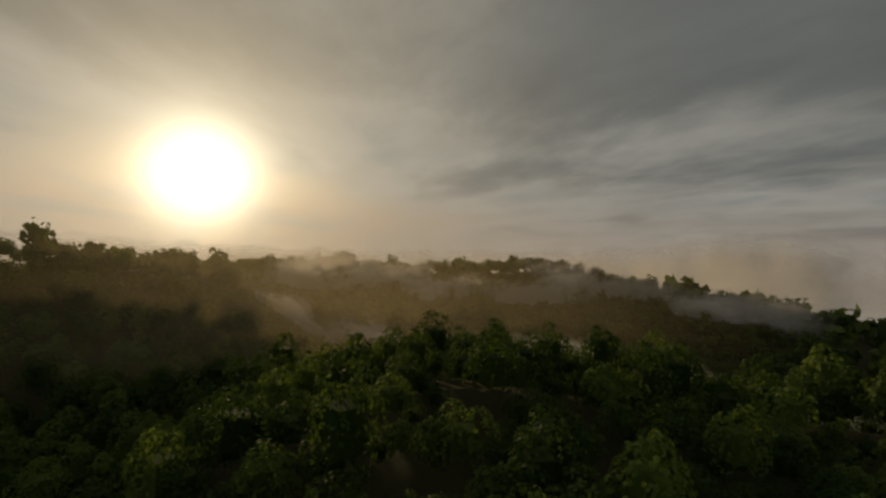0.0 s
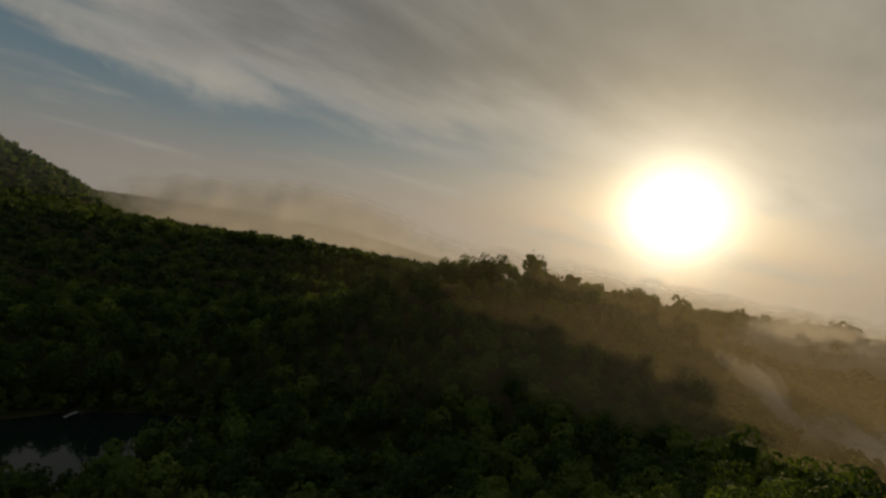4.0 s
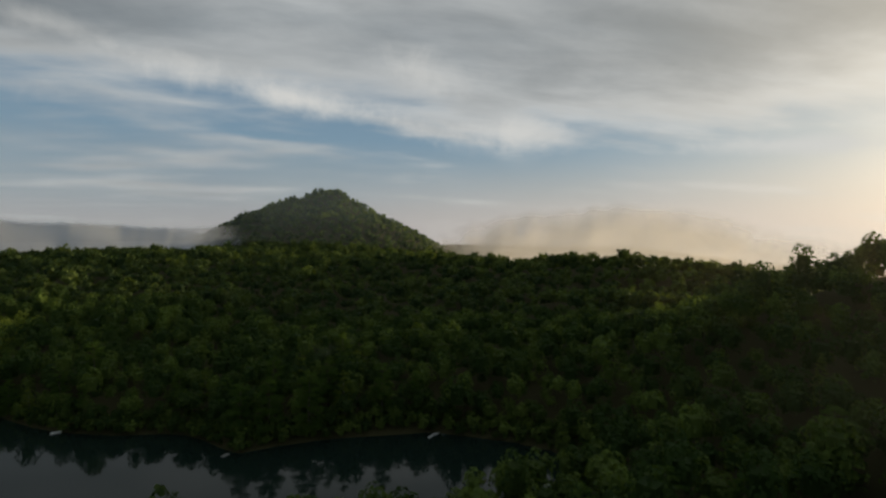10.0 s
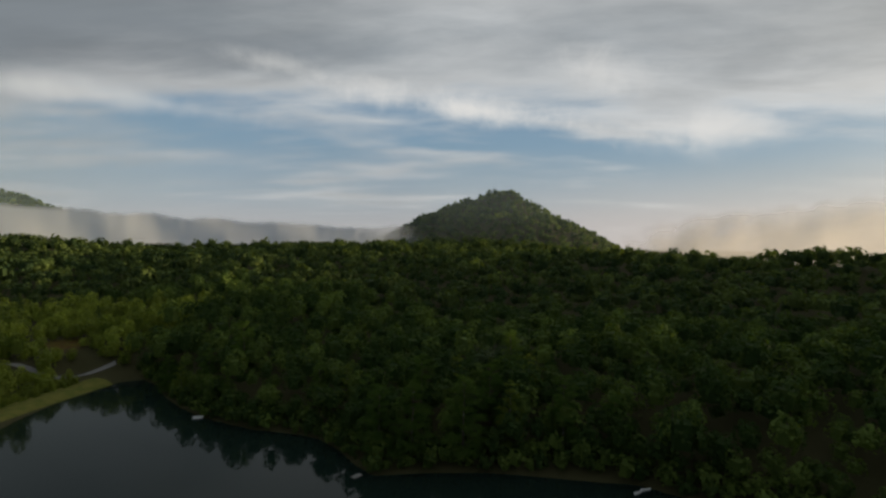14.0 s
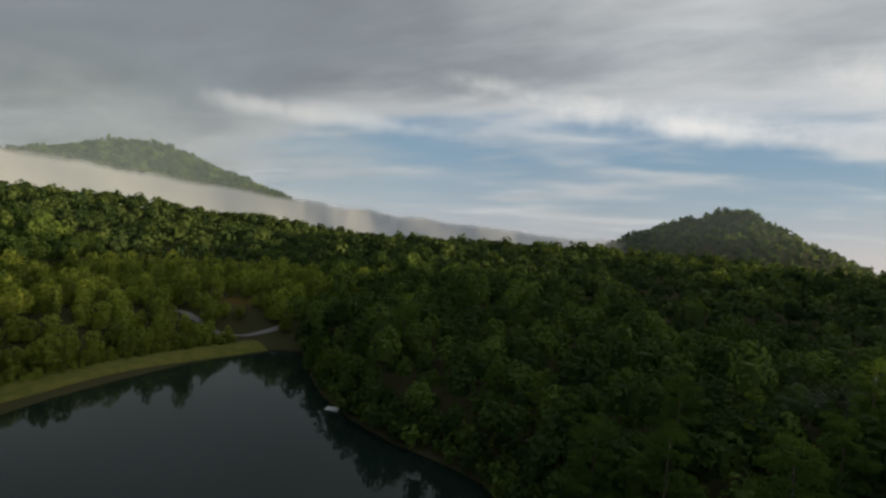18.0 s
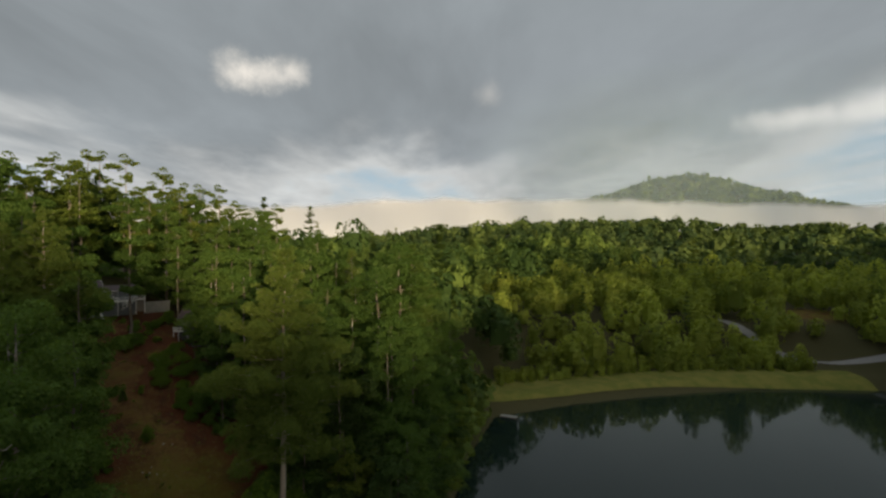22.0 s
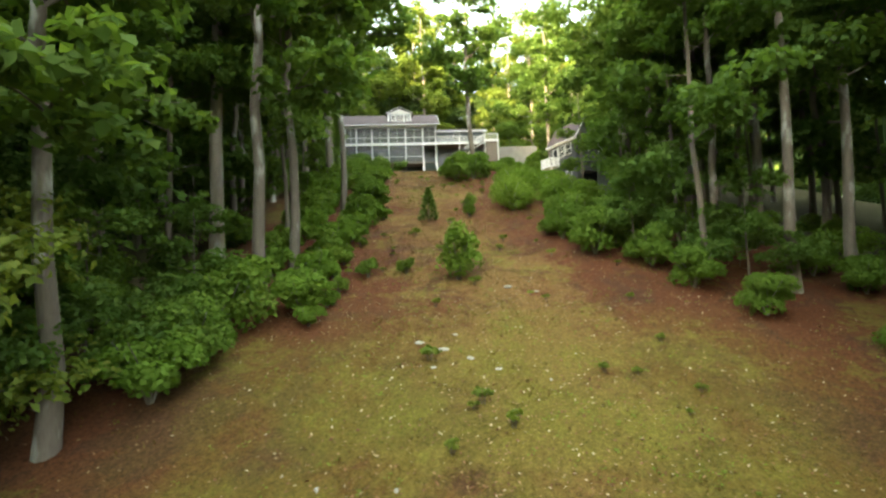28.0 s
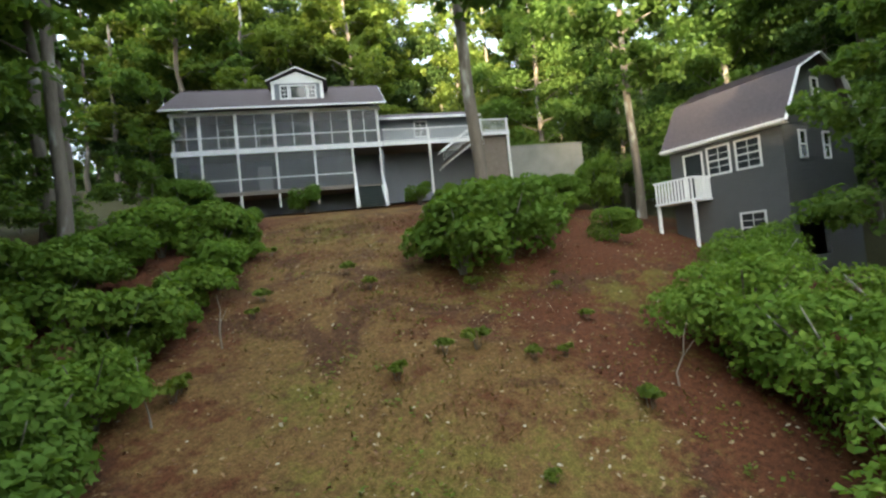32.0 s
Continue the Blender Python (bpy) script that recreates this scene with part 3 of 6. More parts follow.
def woods(name, x, y, shapes, mat, scale, label, sink=0.0):
    z = height(x, y)
    n = len(x)
    pick = rng.randint(0, len(shapes), n)
    out, tone = [], []
    for k, shape in enumerate(shapes):
        m = pick == k
        c = m.sum()
        if not c:
            continue
        a = rng.uniform(0, 6.283, c)
        s = scale * (0.68 + 0.75 * rng.uniform(0, 1, c) ** 1.5)
        ca, sa = np.cos(a) * s, np.sin(a) * s
        q = shape.reshape(-1, 3)
        X = q[None, :, 0] * ca[:, None] - q[None, :, 1] * sa[:, None] + x[m][:, None]
        Y = q[None, :, 0] * sa[:, None] + q[None, :, 1] * ca[:, None] + y[m][:, None]
        tall = s * (0.88 + 0.42 * rng.uniform(0, 1, c) ** 4)
        Z = q[None, :, 2] * tall[:, None] + (z[m] - sink)[:, None]
        out.append(np.stack([X, Y, Z], -1).reshape(-1, 4, 3))
        tone.append(np.repeat(rng.uniform(0, 1, c) ** 1.4, q.shape[0]))
    me = merged(name, np.concatenate(out), mat)
    me.attributes.new("tone", "FLOAT", "POINT").data.foreach_set("value", np.concatenate(tone).astype(np.float32))
    ob = new(name, me)
    return tagged(ob, label, "forest", kind="stuff")


def forest_shape(seed, leaves, rx, rz, mid, leaf, lobes, core=0.68):
    """A crown as a heap of leafy knobs: the leaves lie on the knobs' upper sides."""
    r = np.random.RandomState(seed)
    i = np.arange(lobes)
    up = 1 - 1.55 * (i + 0.5) / lobes
    a = i * 2.4 + r.uniform(-0.4, 0.4, lobes)
    flat = np.sqrt(np.maximum(0, 1 - up * up))
    c = np.stack([flat * np.cos(a), flat * np.sin(a), up], 1) * r.uniform(0.48, 0.72, (lobes, 1))
    size = r.uniform(0.34, 0.52, lobes)
    k = r.randint(0, lobes, leaves)
    d = r.normal(size=(leaves, 3)) + c[k] * 1.1 + (0, 0, 0.5)
    d /= np.linalg.norm(d, axis=1)[:, None]
    p = (c[k] + d * (size[k] * r.uniform(0.85, 1.06, leaves))[:, None]) * (rx, rx, rz)
    n = d + r.normal(size=(leaves, 3)) * 0.30
    n /= np.linalg.norm(n, axis=1)[:, None]
    t = np.cross(n, r.normal(size=(leaves, 3)))
    t /= np.linalg.norm(t, axis=1)[:, None]
    b = np.cross(n, t)
    s = leaf * r.uniform(0.65, 1.3, (leaves, 1))
    w = s * r.uniform(0.6, 0.9, (leaves, 1))
    q = np.stack([p - t * s, p - b * w, p + t * s - n * s * 0.25, p + b * w], 1)
    q = np.concatenate([ball(rx, rz, core), q])
    q[..., 2] += mid
    return q


def pine_shape(seed, leaves, tall=25.0):
    """A white pine: whorls of level sprays, wide below and thin at the tip."""
    r = np.random.RandomState(seed)
    out = []
    for _ in range(leaves):
        h = r.uniform(0.30, 1.0)
        lev = round(h * 13) / 13
        reach = 5.2 * (1.06 - lev) ** 0.75 * r.uniform(0.25, 1.0)
        a = r.uniform(0, 6.283)
        c = np.array([math.cos(a) * reach, math.sin(a) * reach, tall * lev + r.normal() * 0.35 + reach * 0.10])
        out_d = np.array([math.cos(a), math.sin(a), 0.25])
        side = np.array([-math.sin(a), math.cos(a), 0])
        s, w = r.uniform(0.5, 1.0), r.uniform(0.35, 0.65)
        out.append([c - out_d * s, c - side * w + (0, 0, 0.15), c + out_d * s, c + side * w + (0, 0, 0.15)])
    return np.array(out)


near_shapes = [forest_shape(20 + i, 215, 4.5 + 0.5 * (i % 3), 5.4 + 0.9 * (i % 3), 13.0, 0.66, 8 + i % 4) for i in range(6)]
young_shapes = [forest_shape(30 + i, 320, 3.6, 5.9 + 0.7 * i, 6.9, 0.50, 9 + i) for i in range(4)]
mid_shapes = [forest_shape(40 + i, 46, 6.3, 6.4, 11.5, 1.7, 7) for i in range(5)]
far_shapes = [forest_shape(60 + i, 16, 15.0, 11.0, 9.0, 6.0, 6) for i in range(4)]

x, y = scatter(8.8, -620, 420, -430, 720)
keep = ~open_ground(x, y)
d = np.maximum(np.abs(lake_distance(x, y)), 0)
keep &= (d < 190) | ((np.abs(x - 30) < 240) & (y < 60) & (y > -430)) | ((x < -120) & (y < 330) & (d < 330) & (y > -130))
x, y = x[keep], y[keep]
pine = rng.uniform(size=len(x)) < np.where((x < -150) & (y < 330), 0.045, np.where(y < 0, 0.0, 0.008))
young = (~pine) & (x < -246) & (x > -430) & (y > 185) & (y < 430) & (x * 0.6 + y > 20 - 60 * rng.uniform(size=len(x)))
rest = ~(pine | young)
# the crowns that the flight starts above are leafier
start = rest & (x > -95) & (x < 115) & (y > -245) & (y < -40)
rest &= ~start
woods("hilltop_forest", x[start], y[start], [forest_shape(120 + i, 640, 4.4 + 0.5 * (i % 3), 5.2 + 0.8 * (i % 3), 13.0, 0.36, 9 + i % 4, 0.62) for i in range(5)], LEAF, 1.0,
      "leafy broadleaf crowns on the hilltop in dim backlight", sink=1.5)
woods("near_forest", x[rest], y[rest], near_shapes, LEAF, 1.0, "dense broadleaf forest canopy in dark summer green round the lake", sink=1.5)
woods("young_grove", x[young], y[young], young_shapes, LEAF_LIGHT, 1.15, "sunlit yellow-green young trees behind the grassy dam", sink=2.5)
woods("pine_grove", x[pine], y[pine], [pine_shape(80 + i, 330) for i in range(3)], NEEDLE, 1.0, "dark green white pines among the broadleaf trees")

x2, y2 = scatter(13.6, -1150, 950, -560, 1250)
d2 = lake_distance(x2, y2)
near2 = (d2 < 196) | ((np.abs(x2 - 30) < 244) & (y2 < 60) & (y2 > -434)) | ((x2 < -120) & (y2 < 330) & (d2 < 336) & (y2 > -136))
k2 = ~near2 & ~open_ground(x2, y2) & ~((y2 < -120) & (x2 < -450)) & ~((y2 < -200) & (x2 < -130))
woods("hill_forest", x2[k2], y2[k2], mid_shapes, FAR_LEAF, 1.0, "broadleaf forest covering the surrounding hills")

x3, y3 = scatter(30, -3300, 2900, -1900, 3200)
out3 = (x3 < -1160) | (x3 > 960) | (y3 < -570) | (y3 > 1260)
view = (y3 > -100) | (x3 > 300)
onpeak = np.hypot(x3 + 34, y3 - 2441) < 900
k3 = out3 & view & ((np.hypot(x3, y3 + 100) < 2450) | onpeak | (np.hypot(x3 + 2249, y3 - 1376) < 900)) & ~((x3 > 1500) & (y3 > 1800))
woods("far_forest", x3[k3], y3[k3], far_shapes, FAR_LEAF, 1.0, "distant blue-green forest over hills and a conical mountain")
xm, ym = scatter(15, -700, 700, 1950, 2560)
km = (np.hypot(xm + 34, (ym - 2441) * 0.8) < 560) & (height(xm, ym) > 250)
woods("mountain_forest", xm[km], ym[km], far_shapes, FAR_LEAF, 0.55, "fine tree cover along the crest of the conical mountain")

# bright saplings along the back of the dam
t_row = np.repeat(np.arange(6, 118, 2.4), 3)
o_row = np.tile((13.0, 16.5, 20.0), len(t_row) // 3) + rng.uniform(-1.8, 1.8, len(t_row))
t_row = t_row + rng.uniform(-1.2, 1.2, len(t_row))
ry_row = 172 + t_row
rx_row = -o_row - dam_coords(0 * t_row, ry_row)[1] * -1
kr = (lake_distance(rx_row, ry_row) > 8)
woods("sapling_row", rx_row[kr], ry_row[kr], young_shapes, LEAF_LIGHT, 0.42, "bright yellow-green saplings along the back of the dam", sink=1.8)

# low growth overhanging the water's edge
bx, by = scatter(4.2, -275, 120, 90, 330)
bd = lake_distance(bx, by)
dam_along, dam_off = dam_coords(bx, by)
bs, bl = lane_coords(bx, by)
kb = (bd > 0.6) & (bd < 13) & ~((dam_along > -2) & (dam_along < 140) & (dam_off > -9)) & ~((bs > 30) & (bs < 115) & (np.abs(bl) < 46))
shore_shapes = [forest_shape(90 + i, 70, 5.0, 6.0, 5.2, 1.15, 8) for i in range(4)]
woods("shore_brush", bx[kb], by[kb], shore_shapes, LEAF, 0.62, "low green brush overhanging the lake shore")

# ---- house on the slope ----
def at_house(z=0.0):
    m = Matrix.Identity(4)
    for i in range(3):
        m[i][0], m[i][1], m[i][3] = ACROSS[i], -OUTWARD[i], HOUSE[i]
    m[2][3] += z
    return m


def shared(name, mesh, parent, m=None):
    ob = new(name, mesh)
    ob.parent = parent
    if m is not None:
        ob.matrix_basis = m
    return ob


def block_mesh(name, mat, *a, bevel=0.008):
    bm = block(*a, bevel=bevel)
    me = bpy.data.meshes.new(name)
    bm.to_mesh(me)
    bm.free()
    me.materials.append(mat)
    return me


def sash_window(parent, x0, x1, z0, z1, y, cols=2, rows=2, side="front", name="window"):
    """A white framed window with muntins and dark panes; the frame stands proud of the wall."""
    def b(a0, a1, c0, c1, z0_, z1_):
        if side == "front":
            return (a0, a1, y + c0, y + c1, z0_, z1_)
        return (y + c0, y + c1, a0, a1, z0_, z1_)
    w = 0.075
    frame_bm = bmesh.new()
    for a0, a1, q0, q1 in ((x0, x1, z0 - w, z0), (x0, x1, z1, z1 + w), (x0 - w, x0, z0 - w, z1 + w), (x1, x1 + w, z0 - w, z1 + w)):
        box(frame_bm, *b(a0, a1, -0.05, 0.03, q0, q1), bevel=0.008)
    win = part(name, frame_bm, WHITE, parent, "white painted window frame")
    part("pane", block(*b(x0, x1, -0.015, -0.005, z0, z1), bevel=0), GLASS, win, "dark reflecting window glass")
    for i in range(1, cols):
        xx = x0 + (x1 - x0) * i / cols
        part("muntin", block(*b(xx - 0.012, xx + 0.012, -0.035, -0.014, z0, z1), bevel=0.003), WHITE, win)
    for i in range(1, rows):
        zz = z0 + (z1 - z0) * i / rows
        t = 0.03 if i * 2 == rows else 0.012
        part("muntin", block(*b(x0, x1, -0.04, -0.013, zz - t, zz + t), bevel=0.003), WHITE, win)
    return win


def siding_mesh(parent, name, x0, x1, y, z0, z1, mat, lap=0.18, side="front", label=""):
    """A wall clad with lapped boards."""
    if side == "front":
        wall = part(name, block(x0, x1, y + 0.004, y + 0.03, z0, z1, bevel=0), mat, parent, label)
    else:
        wall = part(name, block(y + 0.004, y + 0.03, x0, x1, z0, z1, bevel=0), mat, parent, label)
    z = z0
    while z < z1 - 0.02:
        t = min(z + lap, z1)
        if side == "front":
            q = [(x0, y - 0.022, z), (x1, y - 0.022, z), (x1, y, t), (x0, y, t)]
            u = [(x0, y, z), (x1, y, z)]
        else:
            q = [(y - 0.022, x1, z), (y - 0.022, x0, z), (y, x0, t), (y, x1, t)]
            u = [(y, x1, z), (y, x0, z)]
        bm = bmesh.new()
        v = [bm.verts.new(p) for p in q]
        w = [bm.verts.new(p) for p in u]
        bm.faces.new(v)
        bm.faces.new((w[0], w[1], v[1], v[0]))
        part("board", bm, mat, wall)
        z = t
    return wall


def make_house():
    house = new("house")
    house.matrix_basis = at_house()
    tagged(house, "grey-blue lakeside house with white two-storey screened porch and dormer", "house")
    posts = [-10.5, -9.0, -6.9, -4.65, -2.35, 0.0, 1.75]
    top, floor_z, low = 2.45, 0.0, -2.55
    # body behind the porch
    part("wall", block(-10.4, 1.9, 2.4, 8.5, -3.8, 2.75, bevel=0), SIDING, house, "grey-blue clad house body")
    siding_mesh(house, "upper_wall", -10.4, 1.9, 2.38, 0.05, 2.6, SIDING, label="grey-blue lapped siding behind the upper porch")
    siding_mesh(house, "lower_wall", -10.4, 1.9, 2.38, -2.5, -0.3, SIDING)
    part("side_wall", block(1.86, 1.98, 0.05, 2.38, -3.9, -0.35, bevel=0), SIDING, house)
    # porch floors and beams
    part("upper_floor", block(-10.6, 1.95, -0.06, 2.38, floor_z - 0.12, floor_z + 0.02), WOOD, house)
    part("floor_band", block(-10.66, 1.95, -0.16, -0.062, floor_z - 0.18, floor_z + 0.14), WHITE, house, "white painted floor band")
    part("lower_floor", block(-10.6, 1.95, -0.06, 2.38, low - 0.12, low), WOOD, house)
    part("lower_band", block(-10.66, -0.15, -0.15, -0.062, low - 0.2, low + 0.05), WOOD, house)
    part("eave_beam", block(-10.66, 1.95, -0.16, -0.0, top - 0.2, top + 0.02), WHITE, house)
    part("porch_ceiling", block(-10.6, 1.9, 0.002, 2.38, top - 0.04, top), WHITE, house)
    for i, px in enumerate(posts):
        w = 0.12 if i not in (0, 6) else 0.10
        foot = -4.05 if i >= 5 else -3.75 + 0.05 * i
        part("porch_post", block(px - w / 2, px + w / 2, -0.14, 0.0, foot, floor_z - 0.182), WHITE, house)
        part("porch_post", block(px - w * 0.75, px + w * 0.75, -0.14, 0.0, floor_z + 0.142, top - 0.202), WHITE, house)
    screen_rows = list(zip(posts[:-1], posts[1:]))
    for i, (a, b) in enumerate(screen_rows):
        part("screen", block(a + 0.09, b - 0.09, -0.072, -0.068, floor_z + 0.142, top - 0.202, bevel=0), SCREEN, house, "grey insect screen")
        part("rail", block(a + 0.085, b - 0.085, -0.10, -0.074, floor_z + 0.86, floor_z + 0.93), WHITE, house)
        mid = (a + b) / 2
        part("mullion", block(mid - 0.02, mid + 0.02, -0.095, -0.076, floor_z + 0.145, top - 0.205), WHITE, house)
        if i < 5:
            part("screen", block(a + 0.07, b - 0.07, -0.072, -0.068, low + 0.052, floor_z - 0.185, bevel=0), SCREEN, house)
            part("rail", block(a + 0.065, b - 0.065, -0.10, -0.074, low + 0.78, low + 0.84), WHITE, house)
    # things on the porch wall
    sash_window(house, -8.4, -7.4, 0.9, 2.0, 2.36)
    sash_window(house, -5.9, -4.9, 0.9, 2.0, 2.36)
    part("sliding_door", block(-3.9, -2.1, 2.33, 2.36, 0.1, 2.1), GLASS, house, "dark glass sliding door")
    part("porch_door", block(-6.2, -5.3, 2.32, 2.36, low + 0.02, low + 2.05), WHITE, house, "white panelled door")
    part("entry_door", block(0.45, 1.35, 2.33, 2.36, low + 0.02, low + 2.05), SIDING, house, "grey entry door")
    # front steps
    steps = 9
    for i in range(steps):
        z = low - (i + 1) * 1.62 / steps
        part("step", block(0.12, 1.66, -0.30 - i * 0.27, -0.03 - i * 0.27, z - 0.05, z + 0.02), STEP, house, "dark green wooden tread")
        part("riser", block(0.14, 1.64, -0.07 - i * 0.27, -0.05 - i * 0.27, z - 0.14, z - 0.052), WOOD, house)
    for xx in (0.03, 1.72):
        bm = bmesh.new()
        beam(bm, (xx, -0.2, low + 0.75), (xx, -2.55, low - 0.95), 0.07, 0.09)
        part("handrail", bm, WHITE, house, "white sloping handrail")
        part("newel", block(xx - 0.06, xx + 0.06, -2.66, -2.52, -4.25, low - 0.75), WHITE, house)
        bm = bmesh.new()
        beam(bm, (xx, -0.05, low - 0.1), (xx, -2.5, low - 1.72), 0.05, 0.22)
        part("stringer", bm, WHITE, house)
    # main roof, shingle courses as laps
    ridge_y, ridge_z, eave_z, eave_y = 3.9, 5.05, 2.42, -0.62
    bm = bmesh.new()
    prism(bm, [(eave_y, eave_z), (ridge_y, ridge_z), (8.9, 2.5), (8.9, 2.66), (ridge_y, ridge_z + 0.17), (eave_y, eave_z + 0.16)], 0, 1)
    for v in bm.verts:
        along, depth_y, z = v.co.y, v.co.x, v.co.z
        v.co = Vector((-11.0 + along * 13.3, depth_y, z))
    bmesh.ops.recalc_face_normals(bm, faces=bm.faces)
    roof = part("roof", bm, SHINGLE, house, "brown-grey shingle roof")
    run = math.hypot(ridge_y - eave_y, ridge_z - eave_z)
    n = 16
    for i in range(n):
        f0, f1 = i / n, (i + 1.12) / n
        y0, z0 = eave_y + (ridge_y - eave_y) * f0, eave_z + 0.17 + (ridge_z - eave_z) * f0
        y1, z1 = eave_y + (ridge_y - eave_y) * min(f1, 1), eave_z + 0.165 + (ridge_z - eave_z) * min(f1, 1)
        c = bmesh.new()
        v = [c.verts.new(p) for p in ((-11.0, y0, z0 + 0.025), (2.3, y0, z0 + 0.025), (2.3, y1, z1 + 0.004), (-11.0, y1, z1 + 0.004),
                                      (-11.0, y0, z0), (2.3, y0, z0))]
        c.faces.new(v[:4])
        c.faces.new((v[4], v[5], v[1], v[0]))
        part("shingle_course", c, SHINGLE, roof)
    part("gutter", block(-11.0, 2.3, eave_y - 0.1, eave_y, eave_z + 0.02, eave_z + 0.13), WHITE, house, "white eave gutter")
    part("ridge_cap", block(-11.0, 2.3, ridge_y - 0.1, ridge_y + 0.1, ridge_z + 0.14, ridge_z + 0.2), SHINGLE, house)
    for xx in (-10.98, 2.26):
        bm = bmesh.new()
        beam(bm, (xx, eave_y, eave_z + 0.07), (xx, ridge_y, ridge_z + 0.08), 0.04, 0.2)
        part("barge_board", bm, WHITE, house)
    gable = bmesh.new()
    prism(gable, [(2.4, 2.5), (8.5, 2.5), (ridge_y, ridge_z)], 0, 1)
    for v in gable.verts:
        v.co = Vector((1.8 + v.co.y * 0.1, v.co.x, v.co.z))
    part("gable", gable, SIDING, house)
    # dormer
    dx0, dx1, dy, dz0, dz1, apex = -4.7, -1.5, 0.75, 3.05, 4.5, 5.3
    mid = (dx0 + dx1) / 2
    bm = bmesh.new()
    prism(bm, [(dx0, dz0), (dx1, dz0), (dx1, dz1), (mid, apex - 0.12), (dx0, dz1)], dy, 3.8)
    dormer = part("dormer", bm, SIDING, house, "grey dormer with a small gable")
    tri = bmesh.new()
    prism(tri, [(dx0 + 0.05, dz1 + 0.05), (dx1 - 0.05, dz1 + 0.05), (mid, apex - 0.16)], dy - 0.03, dy - 0.005)
    part("gable_panel", tri, WHITE, dormer, "pale gable panel")
    for sx, ex in ((dx0 - 0.28, mid), (dx1 + 0.28, mid)):
        bm = bmesh.new()
        prism(bm, [(sx, dz1 - 0.05), (ex, apex), (ex, apex + 0.12), (sx, dz1 + 0.08)], dy - 0.25, 4.2)
        part("dormer_roof", bm, SHINGLE, dormer)
        bm = bmesh.new()
        beam(bm, (sx, dy - 0.27, dz1), (ex, dy - 0.27, apex + 0.05), 0.04, 0.16)
        part("barge_board", bm, WHITE, dormer)
    part("trim_board", block(dx0 - 0.02, dx1 + 0.02, dy - 0.05, dy - 0.004, dz1 - 0.1, dz1 + 0.06), WHITE, dormer)
    for xx in (dx0 + 0.08, dx1 - 0.08):
        part("corner_board", block(xx - 0.1, xx + 0.1, dy - 0.05, dy - 0.004, dz0 + 0.02, dz1 - 0.102), WHITE, dormer)
    sash_window(house, -3.52, -2.58, 3.45, 4.22, dy - 0.01, 1, 1)
    sash_window(house, -4.12, -3.72, 3.45, 4.22, dy - 0.01, 2, 3)
    sash_window(house, -2.40, -2.0, 3.45, 4.22, dy - 0.01, 2, 3)
    # low wing with its deck
    siding_mesh(house, "wing_wall", 1.98, 9.0, 2.6, -0.1, 2.3, SIDING, label="grey lapped siding of the low wing")
    part("wing_body", block(1.99, 9.0, 2.605, 7.5, -3.5, 2.3, bevel=0), SIDING, house)
    bm = bmesh.new()
    prism(bm, [(2.1, 2.2), (5.0, 3.25), (8.0, 2.2), (8.0, 2.32), (5.0, 3.4), (2.1, 2.34)], 0, 1)
    for v in bm.verts:
        v.co = Vector((1.99 + v.co.y * 7.3, v.co.x, v.co.z))
    part("wing_roof", bm, SHINGLE, house, "grey shingle roof of the wing")
    part("fascia", block(1.99, 9.3, 2.04, 2.1, 2.16, 2.32), WHITE, house)
    sash_window(house, 4.55, 5.35, 1.05, 2.05, 2.57, 2, 4)
    part("deck_floor", block(1.99, 8.5, 0.0, 2.56, -0.1, -0.02), WOOD, house)
    part("deck_band", block(1.99, 8.5, -0.07, -0.002, -0.14, 0.12), WHITE, house)
    part("deck_floor", block(8.5, 10.4, -0.3, 2.56, 0.22, 0.3), WOOD, house)
    part("deck_band", block(8.5, 10.42, -0.37, -0.302, 0.12, 0.36), WHITE, house)
    for px, z0 in ((5.0, -3.4), (8.5, -3.2), (10.3, -3.0)):
        part("deck_post", block(px - 0.07, px + 0.07, -0.06 if px < 8 else -0.36, 0.08 if px < 8 else -0.22, z0, 0.95 if px < 8 else 1.25), WHITE, house)
    part("rail", block(1.99, 8.45, -0.06, 0.0, 0.88, 0.95), WHITE, house)
    part("rail", block(1.99, 8.45, -0.05, -0.01, 0.16, 0.21), WHITE, house)
    part("rail", block(8.5, 10.4, -0.36, -0.30, 1.14, 1.21), WHITE, house)
    part("rail", block(8.5, 10.4, -0.35, -0.31, 0.40, 0.45), WHITE, house)
    stick = block_mesh("baluster", WHITE, -0.018, 0.018, -0.018, 0.018, 0.0, 0.68, bevel=0.004)
    for i in range(44):
        if abs(2.1 + i * 0.145 - 5.0) > 0.09:
            shared("baluster", stick, house, Matrix.Translation((2.1 + i * 0.145, -0.03, 0.205)))
    for i in range(12):
        shared("baluster", stick, house, Matrix.Translation((8.65 + i * 0.142, -0.33, 0.45)))
    # stair from the deck down to the slope
    for i in range(10):
        part("step", block(8.1 - i * 0.27, 8.37 - i * 0.27, -1.05, -0.12, 0.05 - i * 0.19, 0.09 - i * 0.19), WOOD, house)
    for yy in (-1.08, -0.12):
        bm = bmesh.new()
        beam(bm, (8.4, yy, 1.1), (5.5, yy, -0.92), 0.07, 0.05)
        part("handrail", bm, WHITE, house)
        bm = bmesh.new()
        beam(bm, (8.4, yy, 0.05), (5.5, yy, -1.95), 0.05, 0.2)
        part("stringer", bm, WHITE, house)
    for i in range(18):
        shared("baluster", stick, house, Matrix.Translation((8.3 - i * 0.155, -1.08, 0.30 - i * 0.108)))
    part("lattice", block(8.55, 10.25, -0.05, 0.0, -2.6, 0.1), WOOD, house, "weathered boards under the deck")
